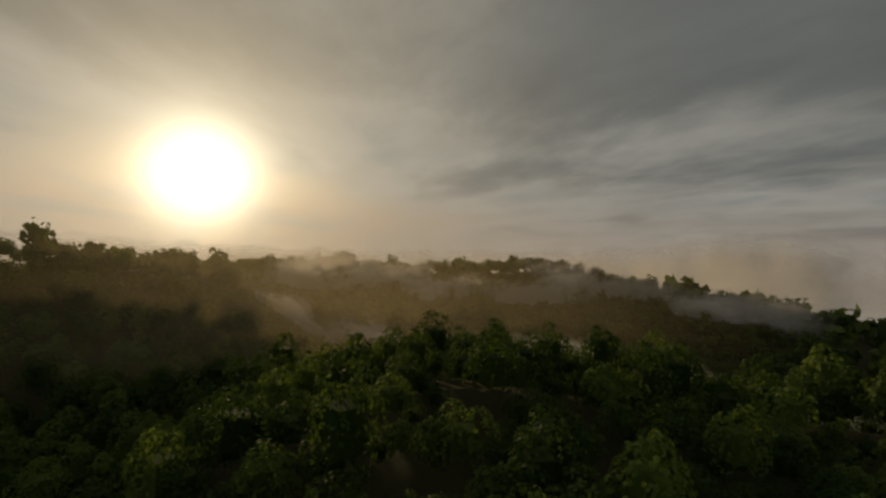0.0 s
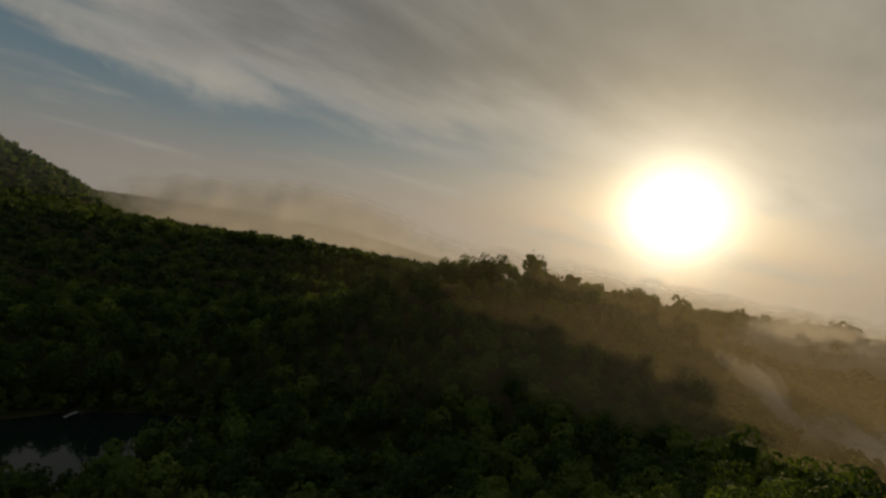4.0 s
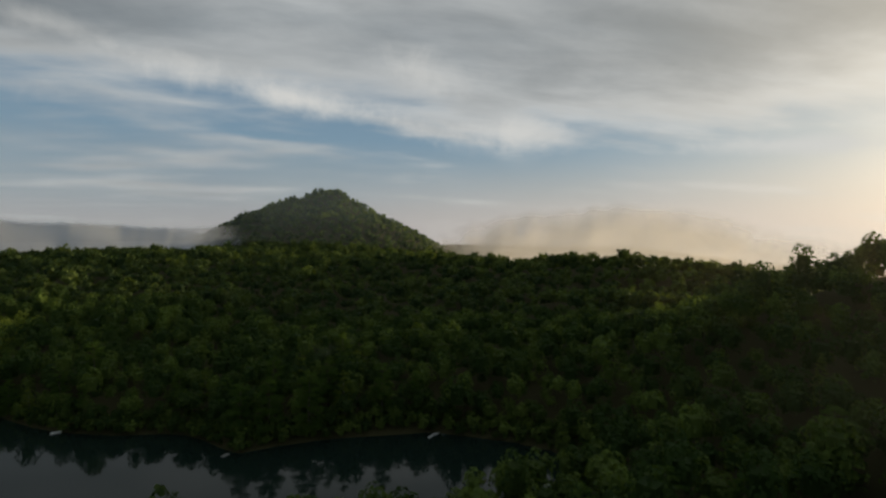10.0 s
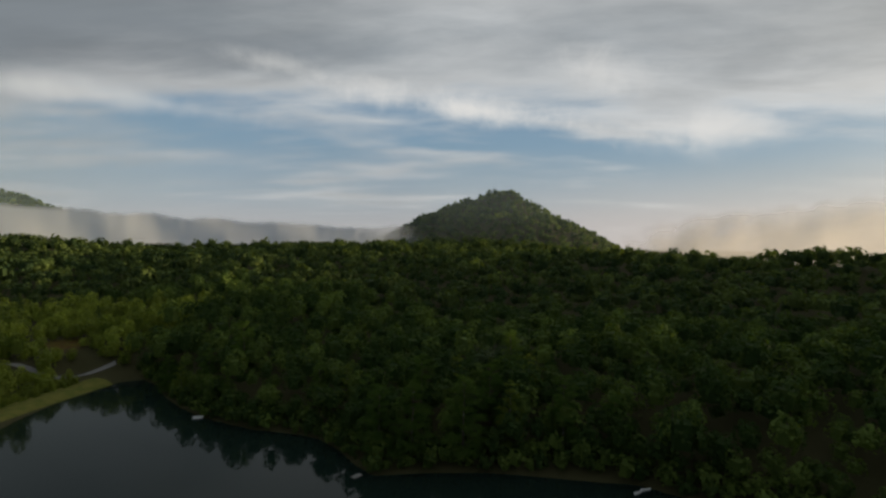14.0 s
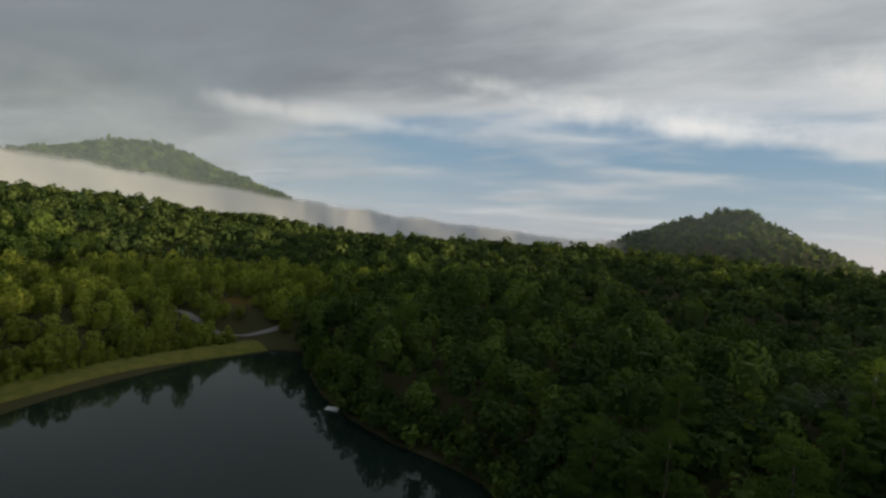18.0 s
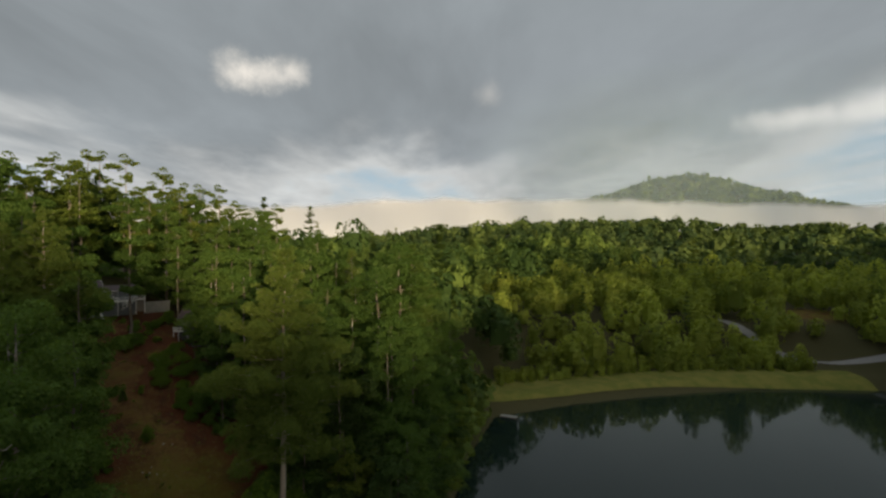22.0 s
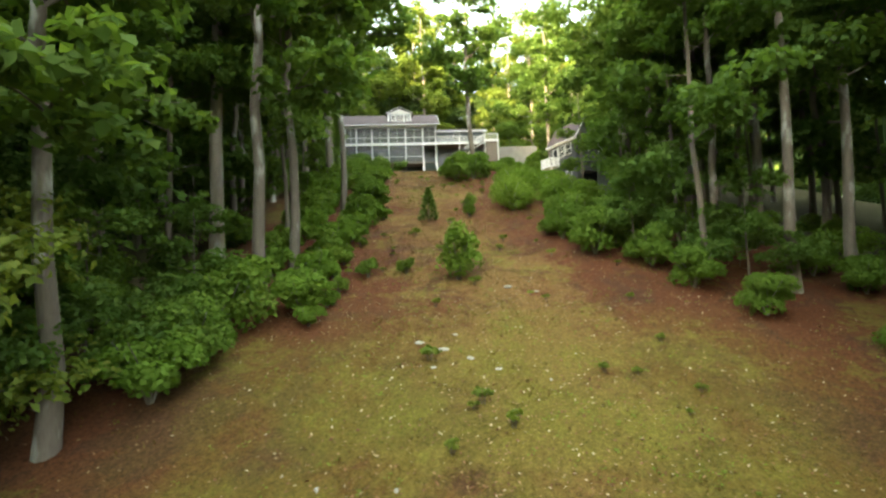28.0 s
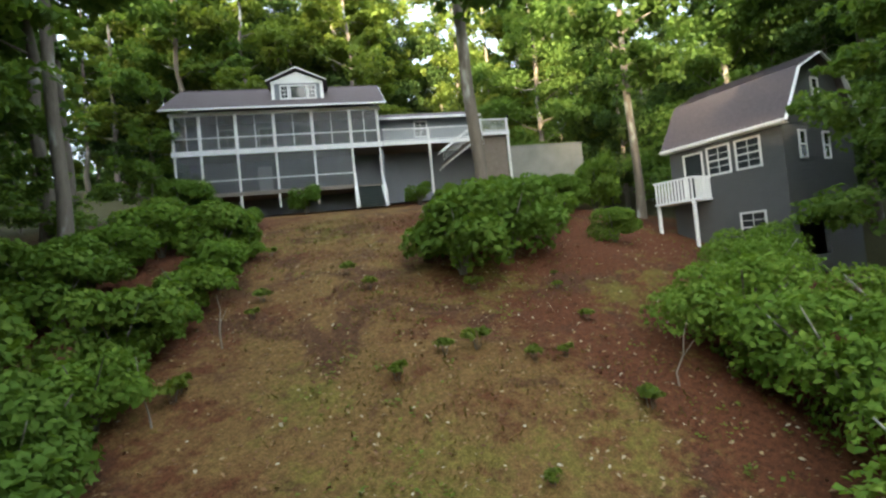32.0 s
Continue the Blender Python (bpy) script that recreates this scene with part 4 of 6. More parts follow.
    part("chimney_pipe", block(10.32, 10.46, -0.36, -0.22, 1.22, 1.42), BLACK, house, "black post cap")
    return house


make_house()


def make_retaining_wall():
    w = new("retaining_wall")
    w.matrix_basis = at_house()
    tagged(w, "stained grey concrete retaining wall beside the house", "wall")
    part("wall_panel", block(10.45, 15.8, 0.2, 0.5, -3.2, -0.62, bevel=0.02), CONCRETE, w)
    part("coping", block(10.42, 15.85, 0.14, 0.56, -0.62, -0.55), CONCRETE, w)


make_retaining_wall()


# ---- barn-shaped shed ----
def make_shed():
    shed = new("shed")
    shed.matrix_basis = at_house() @ Matrix.Translation((15.76, -15.93, -3.8)) @ Matrix.Rotation(0.31, 4, "Z")
    tagged(shed, "dark grey two-storey shed with a gambrel roof and white balcony", "shed")
    x0, x1, y0, y1, zb, ze = 0.0, 5.4, 0.0, 4.9, -7.6, 0.0
    mid = (x0 + x1) / 2
    t = 0.16
    siding_mesh(shed, "side_wall", y0, y1, x0, zb, ze + 0.1, DARK_SIDING, side="side", label="dark grey lapped siding")
    part("side_body", block(x0 + 0.004, x0 + t, y0 + t, y1, zb, ze, bevel=0), DARK_SIDING, shed)
    part("back_wall", block(x0, x1, y1 - t, y1, zb, ze + 0.1, bevel=0), DARK_SIDING, shed)
    part("side_body", block(x1 - t, x1, y0 + t, y1 - t - 0.01, zb, ze, bevel=0), DARK_SIDING, shed)
    # gable wall, open at the garage door
    gx0, gx1, gz0, gz1 = 0.45, 2.65, -5.3, -3.54
    siding_mesh(shed, "gable_wall", x0, gx0, y0, zb, ze, DARK_SIDING)
    siding_mesh(shed, "gable_wall", gx1, x1, y0, zb, ze, DARK_SIDING)
    siding_mesh(shed, "gable_wall", gx0, gx1, y0, gz1, ze, DARK_SIDING)
    siding_mesh(shed, "gable_wall", gx0, gx1, y0, zb, gz0, DARK_SIDING)
    part("gable_body", block(x0, gx0, y0 + 0.002, y0 + t, zb, ze, bevel=0), DARK_SIDING, shed)
    part("gable_body", block(gx1, x1, y0 + 0.002, y0 + t, zb, ze, bevel=0), DARK_SIDING, shed)
    part("gable_body", block(gx0, gx1, y0 + 0.002, y0 + t, gz1, ze, bevel=0), DARK_SIDING, shed)
    part("gable_body", block(gx0, gx1, y0 + 0.002, y0 + t, zb, gz0, bevel=0), DARK_SIDING, shed)
    bx, bz, rz = 1.0, 1.95, 2.7
    outline = [(x0, ze), (x1, ze), (x1 - bx, bz), (mid, rz), (x0 + bx, bz)]
    bm = bmesh.new()
    prism(bm, outline, y0, y0 + t)
    part("upper_gable", bm, DARK_SIDING, shed)
    bm = bmesh.new()
    prism(bm, [(x, z + 0.1 if z == ze else z) for x, z in outline], y1 - t, y1)
    part("upper_gable", bm, DARK_SIDING, shed)
    part("inner_floor", block(x0 + t, x1 - t, y0 + t, y1 - t - 0.01, -2.8, -2.6, bevel=0), WOOD, shed)
    # gambrel roof in four slopes
    line = [(x0 - 0.35, ze - 0.15), (x0 + bx, bz + 0.03), (mid, rz + 0.05), (x1 - bx, bz + 0.03), (x1 + 0.35, ze - 0.15)]
    for (ax, az), (cx, cz) in zip(line[:-1], line[1:]):
        bm = bmesh.new()
        prism(bm, [(ax, az), (cx, cz), (cx, cz + 0.12), (ax, az + 0.12)], y0 - 0.3, y1 + 0.2)
        slope = part("roof_slope", bm, SHINGLE, shed, "dark shingle roof slope")
        nn = 9
        for i in range(nn):
            f0, f1 = i / nn, min((i + 1.1) / nn, 1)
            if az > cz:
                f0, f1 = 1 - f0, 1 - f1
            c = bmesh.new()
            p = [(ax + (cx - ax) * f, az + (cz - az) * f + 0.125 + lift) for f, lift in ((f0, 0.03), (f1, 0.006))]
            v = [c.verts.new(q) for q in ((p[0][0], y0 - 0.3, p[0][1]), (p[0][0], y1 + 0.2, p[0][1]), (p[1][0], y1 + 0.2, p[1][1]), (p[1][0], y0 - 0.3, p[1][1]))]
            c.faces.new(v)
            part("shingle_course", c, SHINGLE, slope)
        bm = bmesh.new()
        beam(bm, (ax, y0 - 0.32, az + 0.04), (cx, y0 - 0.32, cz + 0.04), 0.05, 0.16)
        part("barge_board", bm, WHITE, shed, "pale rake board")
    part("gutter", block(x0 - 0.46, x0 - 0.35, y0 - 0.3, y1 + 0.2, ze - 0.16, ze - 0.05), WHITE, shed)
    part("soffit", block(x0 - 0.35, x0 - 0.025, y0 - 0.3, y1 + 0.2, ze - 0.2, ze - 0.16), WHITE, shed)
    for a, b in ((0.88, 1.78), (2.12, 3.02)):
        sash_window(shed, a, b, -1.52, -0.42, x0 - 0.01, 2, 4, side="side")
    sash_window(shed, 0.95, 1.85, -4.5, -3.4, x0 - 0.01, 2, 4, side="side")
    sash_window(shed, 3.35, 4.15, -2.45, -0.5, x0 - 0.01, 1, 1, side="side", name="balcony_door")
    sash_window(shed, 1.14, 1.54, -1.4, -0.4, y0 - 0.01, 1, 2)
    sash_window(shed, 2.95, 3.35, -1.4, -0.4, y0 - 0.01, 1, 2)
    sash_window(shed, 2.5, 2.9, 0.95, 1.8, y0 - 0.01, 1, 2)
    # balcony
    part("balcony_floor", block(x0 - 1.25, x0 - 0.03, 3.0, 5.0, -2.6, -2.5), WHITE, shed)
    part("balcony_post", block(x0 - 1.22, x0 - 1.1, 3.05, 3.17, -5.6, -2.6), WHITE, shed)
    part("balcony_post", block(x0 - 1.22, x0 - 1.1, 4.8, 4.92, -5.6, -2.6), WHITE, shed)
    part("rail", block(x0 - 1.25, x0 - 1.18, 3.0, 5.0, -1.63, -1.55), WHITE, shed)
    part("rail", block(x0 - 1.25, x0 - 0.03, 3.0, 3.07, -1.63, -1.55), WHITE, shed)
    picket = block_mesh("picket", WHITE, -0.03, 0.03, -0.03, 0.03, 0, 0.87, bevel=0.004)
    for i in range(12):
        shared("picket", picket, shed, Matrix.Translation((x0 - 1.215, 3.12 + i * 0.16, -2.5)))
    for i in range(7):
        shared("picket", picket, shed, Matrix.Translation((x0 - 1.05 + i * 0.155, 3.035, -2.5)))


make_shed()


# ---- by the lake ----
def make_dock(name, x, y, turn, w, d, label, mat=WHITE):
    ob = new(name)
    ob.matrix_basis = pose(x, y, 0, 0, 0, turn)
    tagged(ob, label, "dock")
    n = max(5, int(w / 0.3))
    for i in range(n):
        part("plank", block(-w / 2 + i * w / n, -w / 2 + (i + 0.92) * w / n, -d / 2, d / 2, 0.42, 0.48, bevel=0.006), mat, ob)
    for yy in (-d / 2 + 0.1, d / 2 - 0.1):
        part("joist", block(-w / 2, w / 2, yy - 0.05, yy + 0.05, 0.26, 0.418), WOOD, ob)
        for xx in (-w / 2 + 0.15, w / 2 - 0.15):
            part("pile", block(xx - 0.07, xx + 0.07, yy - 0.07, yy + 0.07, -1.5, 0.415), WOOD, ob)
    return ob


make_dock("dock", -164.8, 251.5, 20, 5.0, 4.0, "small pale wooden dock on the wooded point")
make_dock("dock", -233.5, 175.5, 60, 4.5, 1.8, "narrow grey wooden landing at the foot of the dam", CONCRETE)
make_dock("dock", -71.5, 201.5, 50, 4.0, 2.4, "weathered grey dock under overhanging trees", CONCRETE)


def make_boat(x, y, turn, size, mat, label):
    ob = new("rowing_boat")
    ob.matrix_basis = pose(x, y, 0.05, 0, 0, turn)
    tagged(ob, label, "boat")
    bm = bmesh.new()
    rings = []
    for i in range(9):
        f = i / 8
        w = 0.75 * size * math.sin(math.pi * min(0.15 + f * 0.85, 1) ** 0.8) + 0.05
        h = 0.5 + 0.25 * (2 * f - 1) ** 2
        xx = (f - 0.5) * 4.2 * size
        rings.append([bm.verts.new((xx, yy * w, zz)) for yy, zz in ((-1, h), (-0.8, 0.12), (0, -0.1), (0.8, 0.12), (1, h), (0.88, h), (0.65, 0.22), (0, 0.12), (-0.65, 0.22), (-0.88, h))])
    for a, b in zip(rings[:-1], rings[1:]):
        for j in range(10):
            bm.faces.new((a[j], a[(j + 1) % 10], b[(j + 1) % 10], b[j]))
    bm.faces.new(rings[0])
    bm.faces.new(rings[-1][::-1])
    bmesh.ops.recalc_face_normals(bm, faces=bm.faces)
    part("hull", bm, mat, ob)
    for f in (-0.8, 0.4):
        part("thwart", block(f * size - 0.14, f * size + 0.14, -0.55 * size, 0.55 * size, 0.36, 0.41), WOOD, ob)


make_boat(37.5, 202.5, 20, 1.0, WHITE, "white rowing boat moored by the dark shore")
make_boat(34.0, 200.0, 35, 0.9, WHITE, "small white boat beside another at the shore")


def strip(name, pts, width, mat, lift, label, category):
    """A road or bank laid along the ground."""
    bm = bmesh.new()
    pts = [Vector((*p, 0)) for p in pts]
    rows = []
    for i, p in enumerate(pts):
        d = (pts[min(i + 1, len(pts) - 1)] - pts[max(i - 1, 0)]).normalized()
        s = Vector((-d.y, d.x, 0))
        row = []
        for k in range(7):
            q = p + s * width * (k / 6 - 0.5)
            row.append(bm.verts.new((q.x, q.y, lay(q.x, q.y) + lift)))
        rows.append(row)
    for a, b in zip(rows[:-1], rows[1:]):
        for k in range(6):
            bm.faces.new((a[k], a[k + 1], b[k + 1], b[k]))
    bmesh.ops.recalc_face_normals(bm, faces=bm.faces)
    ob = part(name, bm, mat, None)
    return tagged(ob, label, category, kind="structure")


def between(a, b, n):
    return [(a[0] + (b[0] - a[0]) * i / n, a[1] + (b[1] - a[1]) * i / n) for i in range(n + 1)]


strip("meadow", [(-float(dam_coords(0, y)[1]) * -1 - 6.5, y) for y in np.arange(170, 300, 4.0)], 15, MEADOW, 0.12, "grassy bank of the dam along the shore", "grass bank")
strip("road", between((-300, 280), (-282, 291), 5) + between((-279, 293), (-258, 316), 9), 3.4, GRAVEL, 0.22, "pale gravel road end at the dam", "road")


def make_cabin():
    ob = new("cabin")
    ob.matrix_basis = pose(-362, 388, lay(-362, 388) + 0.5, 0, 0, 40)
    tagged(ob, "dark brown cabin with a pale porch rail among trees", "cabin")
    part("wall", block(-6, 6, 0, 6, -1, 3), WOOD, ob)
    bm = bmesh.new()
    prism(bm, [(-0.6, 2.9), (3, 5), (6.6, 2.9), (6.6, 3.1), (3, 5.2), (-0.6, 3.1)], 0, 1)
    for v in bm.verts:
        v.co = Vector((-6.5 + 13 * v.co.y, v.co.x, v.co.z))
    part("roof", bm, SHINGLE, ob)
    part("deck", block(-7, 5, -3, -0.02, -0.3, -0.1), WOOD, ob)
    part("rail", block(-7, 5, -3.0, -2.9, 0.7, 0.85), WOOD, ob, "orange-brown porch rail")
    for i in range(7):
        part("deck_post", block(-7 + i * 1.98, -6.86 + i * 1.98, -3.0, -2.88, -3, 0.7), WOOD, ob)
    sash_window(ob, -4, -2.6, 0.8, 2.0, -0.02)
    sash_window(ob, 1, 2.4, 0.8, 2.0, -0.02)


make_cabin()


def make_pump_shed():
    ob = new("lean_to")
    ob.matrix_basis = pose(-160, 257, lay(-160, 257) + 0.3, 0, 0, 20)
    tagged(ob, "small reddish lean-to hut behind the dock", "hut")
    part("wall", block(-1.6, 1.6, -1.2, 1.2, -0.5, 1.9), ORANGE, ob)
    bm = bmesh.new()
    prism(bm, [(-1.9, 1.9), (1.9, 2.4), (1.9, 2.5), (-1.9, 2.0)], -1.5, 1.5)
    part("roof", bm, ORANGE, ob)


make_pump_shed()

# ---- trees and bushes by the slope ----
def tube(path, radii, sides=7):
    """Quads of a tapering limb along a path."""
    out = []
    rings = []
    for i, p in enumerate(path):
        d = (Vector(path[min(i + 1, len(path) - 1)]) - Vector(path[max(i - 1, 0)])).normalized()
        a = d.orthogonal().normalized()
        if abs(d.z) > 0.5:
            a = (Vector((1, 0, 0)) - d * d.x).normalized()
        b = d.cross(a)
        rings.append([Vector(p) + (a * math.cos(6.2832 * k / sides) + b * math.sin(6.2832 * k / sides)) * radii[i] for k in range(sides)])
    for r0, r1 in zip(rings[:-1], rings[1:]):
        for k in range(sides):
            out.append([r0[k], r0[(k + 1) % sides], r1[(k + 1) % sides], r1[k]])
    return [[tuple(v) for v in q] for q in out]


def welded(name, quads, mat):
    """A smooth mesh from loose quads."""
    me = merged(name, quads, mat)
    bm = bmesh.new()
    bm.from_mesh(me)
    bmesh.ops.remove_doubles(bm, verts=bm.verts, dist=0.001)
    for f in bm.faces:
        f.smooth = True
    bm.to_mesh(me)
    bm.free()
    return me


def wandering(r, a, b, n, sway):
    a, b = np.array(a, float), np.array(b, float)
    pts = [a + (b - a) * i / n + (r.normal(size=3) * sway * (0 < i < n)) for i in range(n + 1)]
    return [tuple(p) for p in pts]


def broadleaf_tree(name, seed, tall, thick, clear, reach, leaves, leaf, label, bark=BARK, foliage=LEAF, limbs=12, lean=0.0):
    """A tree: trunk with limbs, and leaf clumps gathered round the limbs' ends."""
    r = np.random.RandomState(seed)
    root = tagged(new(name), label, "tree")
    top = (lean * tall + r.normal() * 0.3, r.normal() * 0.3, tall)
    spine = wandering(r, (0, 0, -0.6), top, 9, 0.03 + tall * 0.003)
    wood = tube(spine, [thick * (1.25 if i == 0 else 1) * (1 - 0.85 * (i / 9) ** 1.2) for i in range(10)], 9)
    tips = []
    for i in range(limbs):
        f = clear + (0.97 - clear) * (i + r.uniform(0, 1)) / limbs
        k = f * 9
        i0 = min(int(k), 8)
        p = np.array(spine[i0]) * (1 - k + i0) + np.array(spine[i0 + 1]) * (k - i0)
        a = i * 2.4 + r.uniform(-0.5, 0.5)
        span = reach * (1.05 - 0.65 * ((f - clear) / (1 - clear))) * r.uniform(0.65, 1.1)
        end = p + np.array([math.cos(a) * span, math.sin(a) * span, span * r.uniform(0.12, 0.55)])
        rad = thick * 0.30 * (1.1 - f * 0.7)
        path = wandering(r, p, end, 4, span * 0.05)
        wood += tube(path, [rad * (1 - 0.2 * j) for j in range(5)], 5)
        for j in (2, 3, 4):
            tips.append((np.array(path[j]), span * (0.28 + 0.10 * j) * r.uniform(0.7, 1.1)))
        if span > 2.5:
            b = a + r.choice((-0.7, 0.7))
            e2 = np.array(path[2]) + np.array([math.cos(b) * span * 0.55, math.sin(b) * span * 0.55, span * r.uniform(0.0, 0.3)])
            wood += tube([path[2], tuple((np.array(path[2]) + e2) / 2), tuple(e2)], [rad * 0.5, rad * 0.35, rad * 0.15], 4)
            tips.append((e2, span * 0.4))
    tips.append((np.array(top), reach * 0.5))
    trunk = new("trunk", welded("trunk", wood, bark))
    trunk.parent = root
    share = np.array([s ** 1.6 for _, s in tips])
    share = np.maximum(6, share / share.sum() * leaves).astype(int)
    quads = []
    for (c, s), n in zip(tips, share):
        q = crown_leaves(r, n, s, s * 0.62, leaf, 5, flat=0.35, droop=0.6, ragged=0.6)
        quads.append(q + c)
    crown = new("crown", merged("crown", np.concatenate(quads), foliage))
    crown.parent = root
    return root


def needle_pad(r, centre, wide, deep, n, tuft, way):
    """A flat cushion of needle tufts, fullest on its upper side."""
    a = r.uniform(0, 6.283, n)
    rad = np.sqrt(r.uniform(0, 1, n))
    x, y = np.cos(a) * rad * wide, np.sin(a) * rad * wide
    dome = np.sqrt(np.maximum(0, 1 - rad * rad))
    z = dome * deep * r.uniform(-0.35, 1.0, n) - rad * rad * deep * 0.3
    p = np.stack([x, y, z], 1) + centre
    d = np.stack([x / wide * 1.1, y / wide * 1.1, 0.35 + 0.5 * dome], 1) + np.array(way) * 0.35 + r.normal(size=(n, 3)) * 0.38
    d /= np.linalg.norm(d, axis=1)[:, None]
    b = np.cross(d, r.normal(size=(n, 3)))
    b /= np.linalg.norm(b, axis=1)[:, None]
    L = tuft * r.uniform(0.6, 1.25, (n, 1))
    W = L * 0.24
    return np.stack([p - d * L * 0.6, p - b * W, p + d * L, p + b * W], 1)


def white_pine(name, seed, tall, thick, clear, reach, tufts, label, tuft=0.20):
    """A pine: bare pale trunk below, whorls of boughs that carry cushions of needles above."""
    r = np.random.RandomState(seed)
    root = tagged(new(name), label, "pine tree")
    spine = wandering(r, (0, 0, -0.6), (0.3, 0.2, tall), 10, 0.08)
    wood = tube(spine, [thick * (1.2 if i == 0 else 1) * (1 - 0.92 * (i / 10) ** 1.3) for i in range(11)], 10)
    pads = []
    whorls = 21
    for w in range(whorls):
        f = clear + (0.985 - clear) * (w / (whorls - 1)) ** 0.88
        k = f * 10
        i0 = min(int(k), 9)
        p0 = np.array(spine[i0]) * (1 - k + i0) + np.array(spine[i0 + 1]) * (k - i0)
        g = (f - clear) / (1 - clear)
        span = reach * (0.80 + 0.8 * g if g < 0.25 else ((1.06 - g) / 0.81) ** 0.92)
        n = 6 if g < 0.75 else 5
        for i in range(n):
            a = w * 1.1 + i * 6.283 / n + r.uniform(-0.35, 0.35)
            s = max(0.7, span * r.uniform(0.55, 1.12))
            lift = s * (-0.14 + 0.85 * g + r.normal() * 0.12)
            p = p0 + (0, 0, r.uniform(-0.55, 0.55) * (1 - 0.7 * g))
            way = np.array([math.cos(a), math.sin(a), 0.0])
            mid = p + way * s * 0.5 + (0, 0, lift * 0.25)
            end = p + way * s + (0, 0, lift)
            wood += tube([tuple(p), tuple(mid), tuple(end)], [thick * 0.17 * (1.1 - g), thick * 0.11 * (1.1 - g), 0.015], 4)
            for t, share in ((0.42, 0.75), (0.72, 1.0), (1.0, 0.85)):
                c = mid + (end - mid) * (t - 0.5) * 2 if t > 0.5 else p + (mid - p) * t * 2
                side = np.array([-math.sin(a), math.cos(a), 0.0]) * r.normal() * s * 0.14
                wide = max(0.42, s * 0.24 * share * r.uniform(0.8, 1.25))
                pads.append((c + side + (0, 0, 0.12), wide, way))
    pads.append((np.array(spine[-1]), 0.5, np.array((0, 0, 1.0))))
    weight = np.array([w ** 1.5 for _, w, _ in pads])
    weight = np.maximum(8, weight / weight.sum() * tufts).astype(int)
    quads = [needle_pad(r, c + (0, 0, r.normal() * 0.2), w, w * r.uniform(0.6, 0.95), n, tuft, way) for (c, w, way), n in zip(pads, weight)]
    trunk = new("trunk", welded("trunk", wood, BARK_PALE))
    trunk.parent = root
    crown = new("crown", merged("crown", np.concatenate(quads), NEEDLE))
    crown.parent = root
    return root


def bush(name, seed, wide, tall, leaves, leaf, label, foliage=BUSH, lobes=9, category="bush"):
    r = np.random.RandomState(seed)
    root = tagged(new(name), label, category)
    q = crown_leaves(r, leaves, wide / 2, tall * 0.55, leaf, lobes, low=-0.95, flat=0.3, droop=0.5, ragged=0.6)
    q[..., 2] += tall * 0.46
    q[..., 2] = np.maximum(q[..., 2], 0.02)
    wood = []
    for i in range(7):
        a = i * 0.9 + r.uniform(-0.3, 0.3)
        e = (math.cos(a) * wide * 0.3, math.sin(a) * wide * 0.3, tall * r.uniform(0.55, 0.85))
        wood += tube([(0, 0, -0.2), (e[0] * 0.4, e[1] * 0.4, e[2] * 0.55), e], [0.016 * tall, 0.011 * tall, 0.005 * tall], 4)
    part_ob = new("stem", welded("stem", wood, BARK))
    part_ob.parent = root
    tagged(part_ob, kind="stuff")
    part_ob = new("leaves", merged("leaves", q, foliage))
    part_ob.parent = root
    return root


def fir_sapling(name, seed, tall, wide, label):
    r = np.random.RandomState(seed)
    root = tagged(new(name), label, "young tree")
    n = 1500
    f = r.uniform(0.03, 1.0, n)
    a = r.uniform(0, 6.283, n)
    reach = wide / 2 * (1.05 - f) ** 0.8 * np.sqrt(r.uniform(0.15, 1, n))
    p = np.stack([np.cos(a) * reach, np.sin(a) * reach, f * tall + reach * 0.15], 1)
    d = np.stack([np.cos(a), np.sin(a), np.full(n, 0.5)], 1) + r.normal(size=(n, 3)) * 0.5
    d /= np.linalg.norm(d, axis=1)[:, None]
    b = np.cross(d, r.normal(size=(n, 3)))
    b /= np.linalg.norm(b, axis=1)[:, None]
    L = r.uniform(0.07, 0.16, (n, 1))
    ob = new("needles", merged("needles", np.stack([p - d * L * 0.5, p - b * L * 0.35, p + d * L, p + b * L * 0.35], 1), GLOSSY))
    ob.parent = root
    ob = new("trunk", welded("trunk", tube([(0, 0, -0.2), (0.02, 0, tall * 0.5), (0, 0.02, tall)], [0.05, 0.035, 0.01], 6), BARK))
    ob.parent = root
    return root


def spot(s, l, up=0.0, turn=0.0, size=1.0, tall=None):
    """A pose on the ground, by metres below the house and metres across the slope."""
    x = LANE_FOOT[0] + OUTWARD.x * s + ACROSS.x * l
    y = LANE_FOOT[1] + OUTWARD.y * s + ACROSS.y * l
    return Matrix.Translation((x, y, lay(x, y) + up)) @ Matrix.Rotation(turn, 4, "Z") @ Matrix.Diagonal((size, size, tall or size, 1))


def plant(kinds, m, group=""):
    """A copy of one of the kinds at a pose."""
    made = copy_thing(kinds, Matrix.Identity(4))
    made.matrix_basis = m
    if group:
        made["group"] = group
    return made


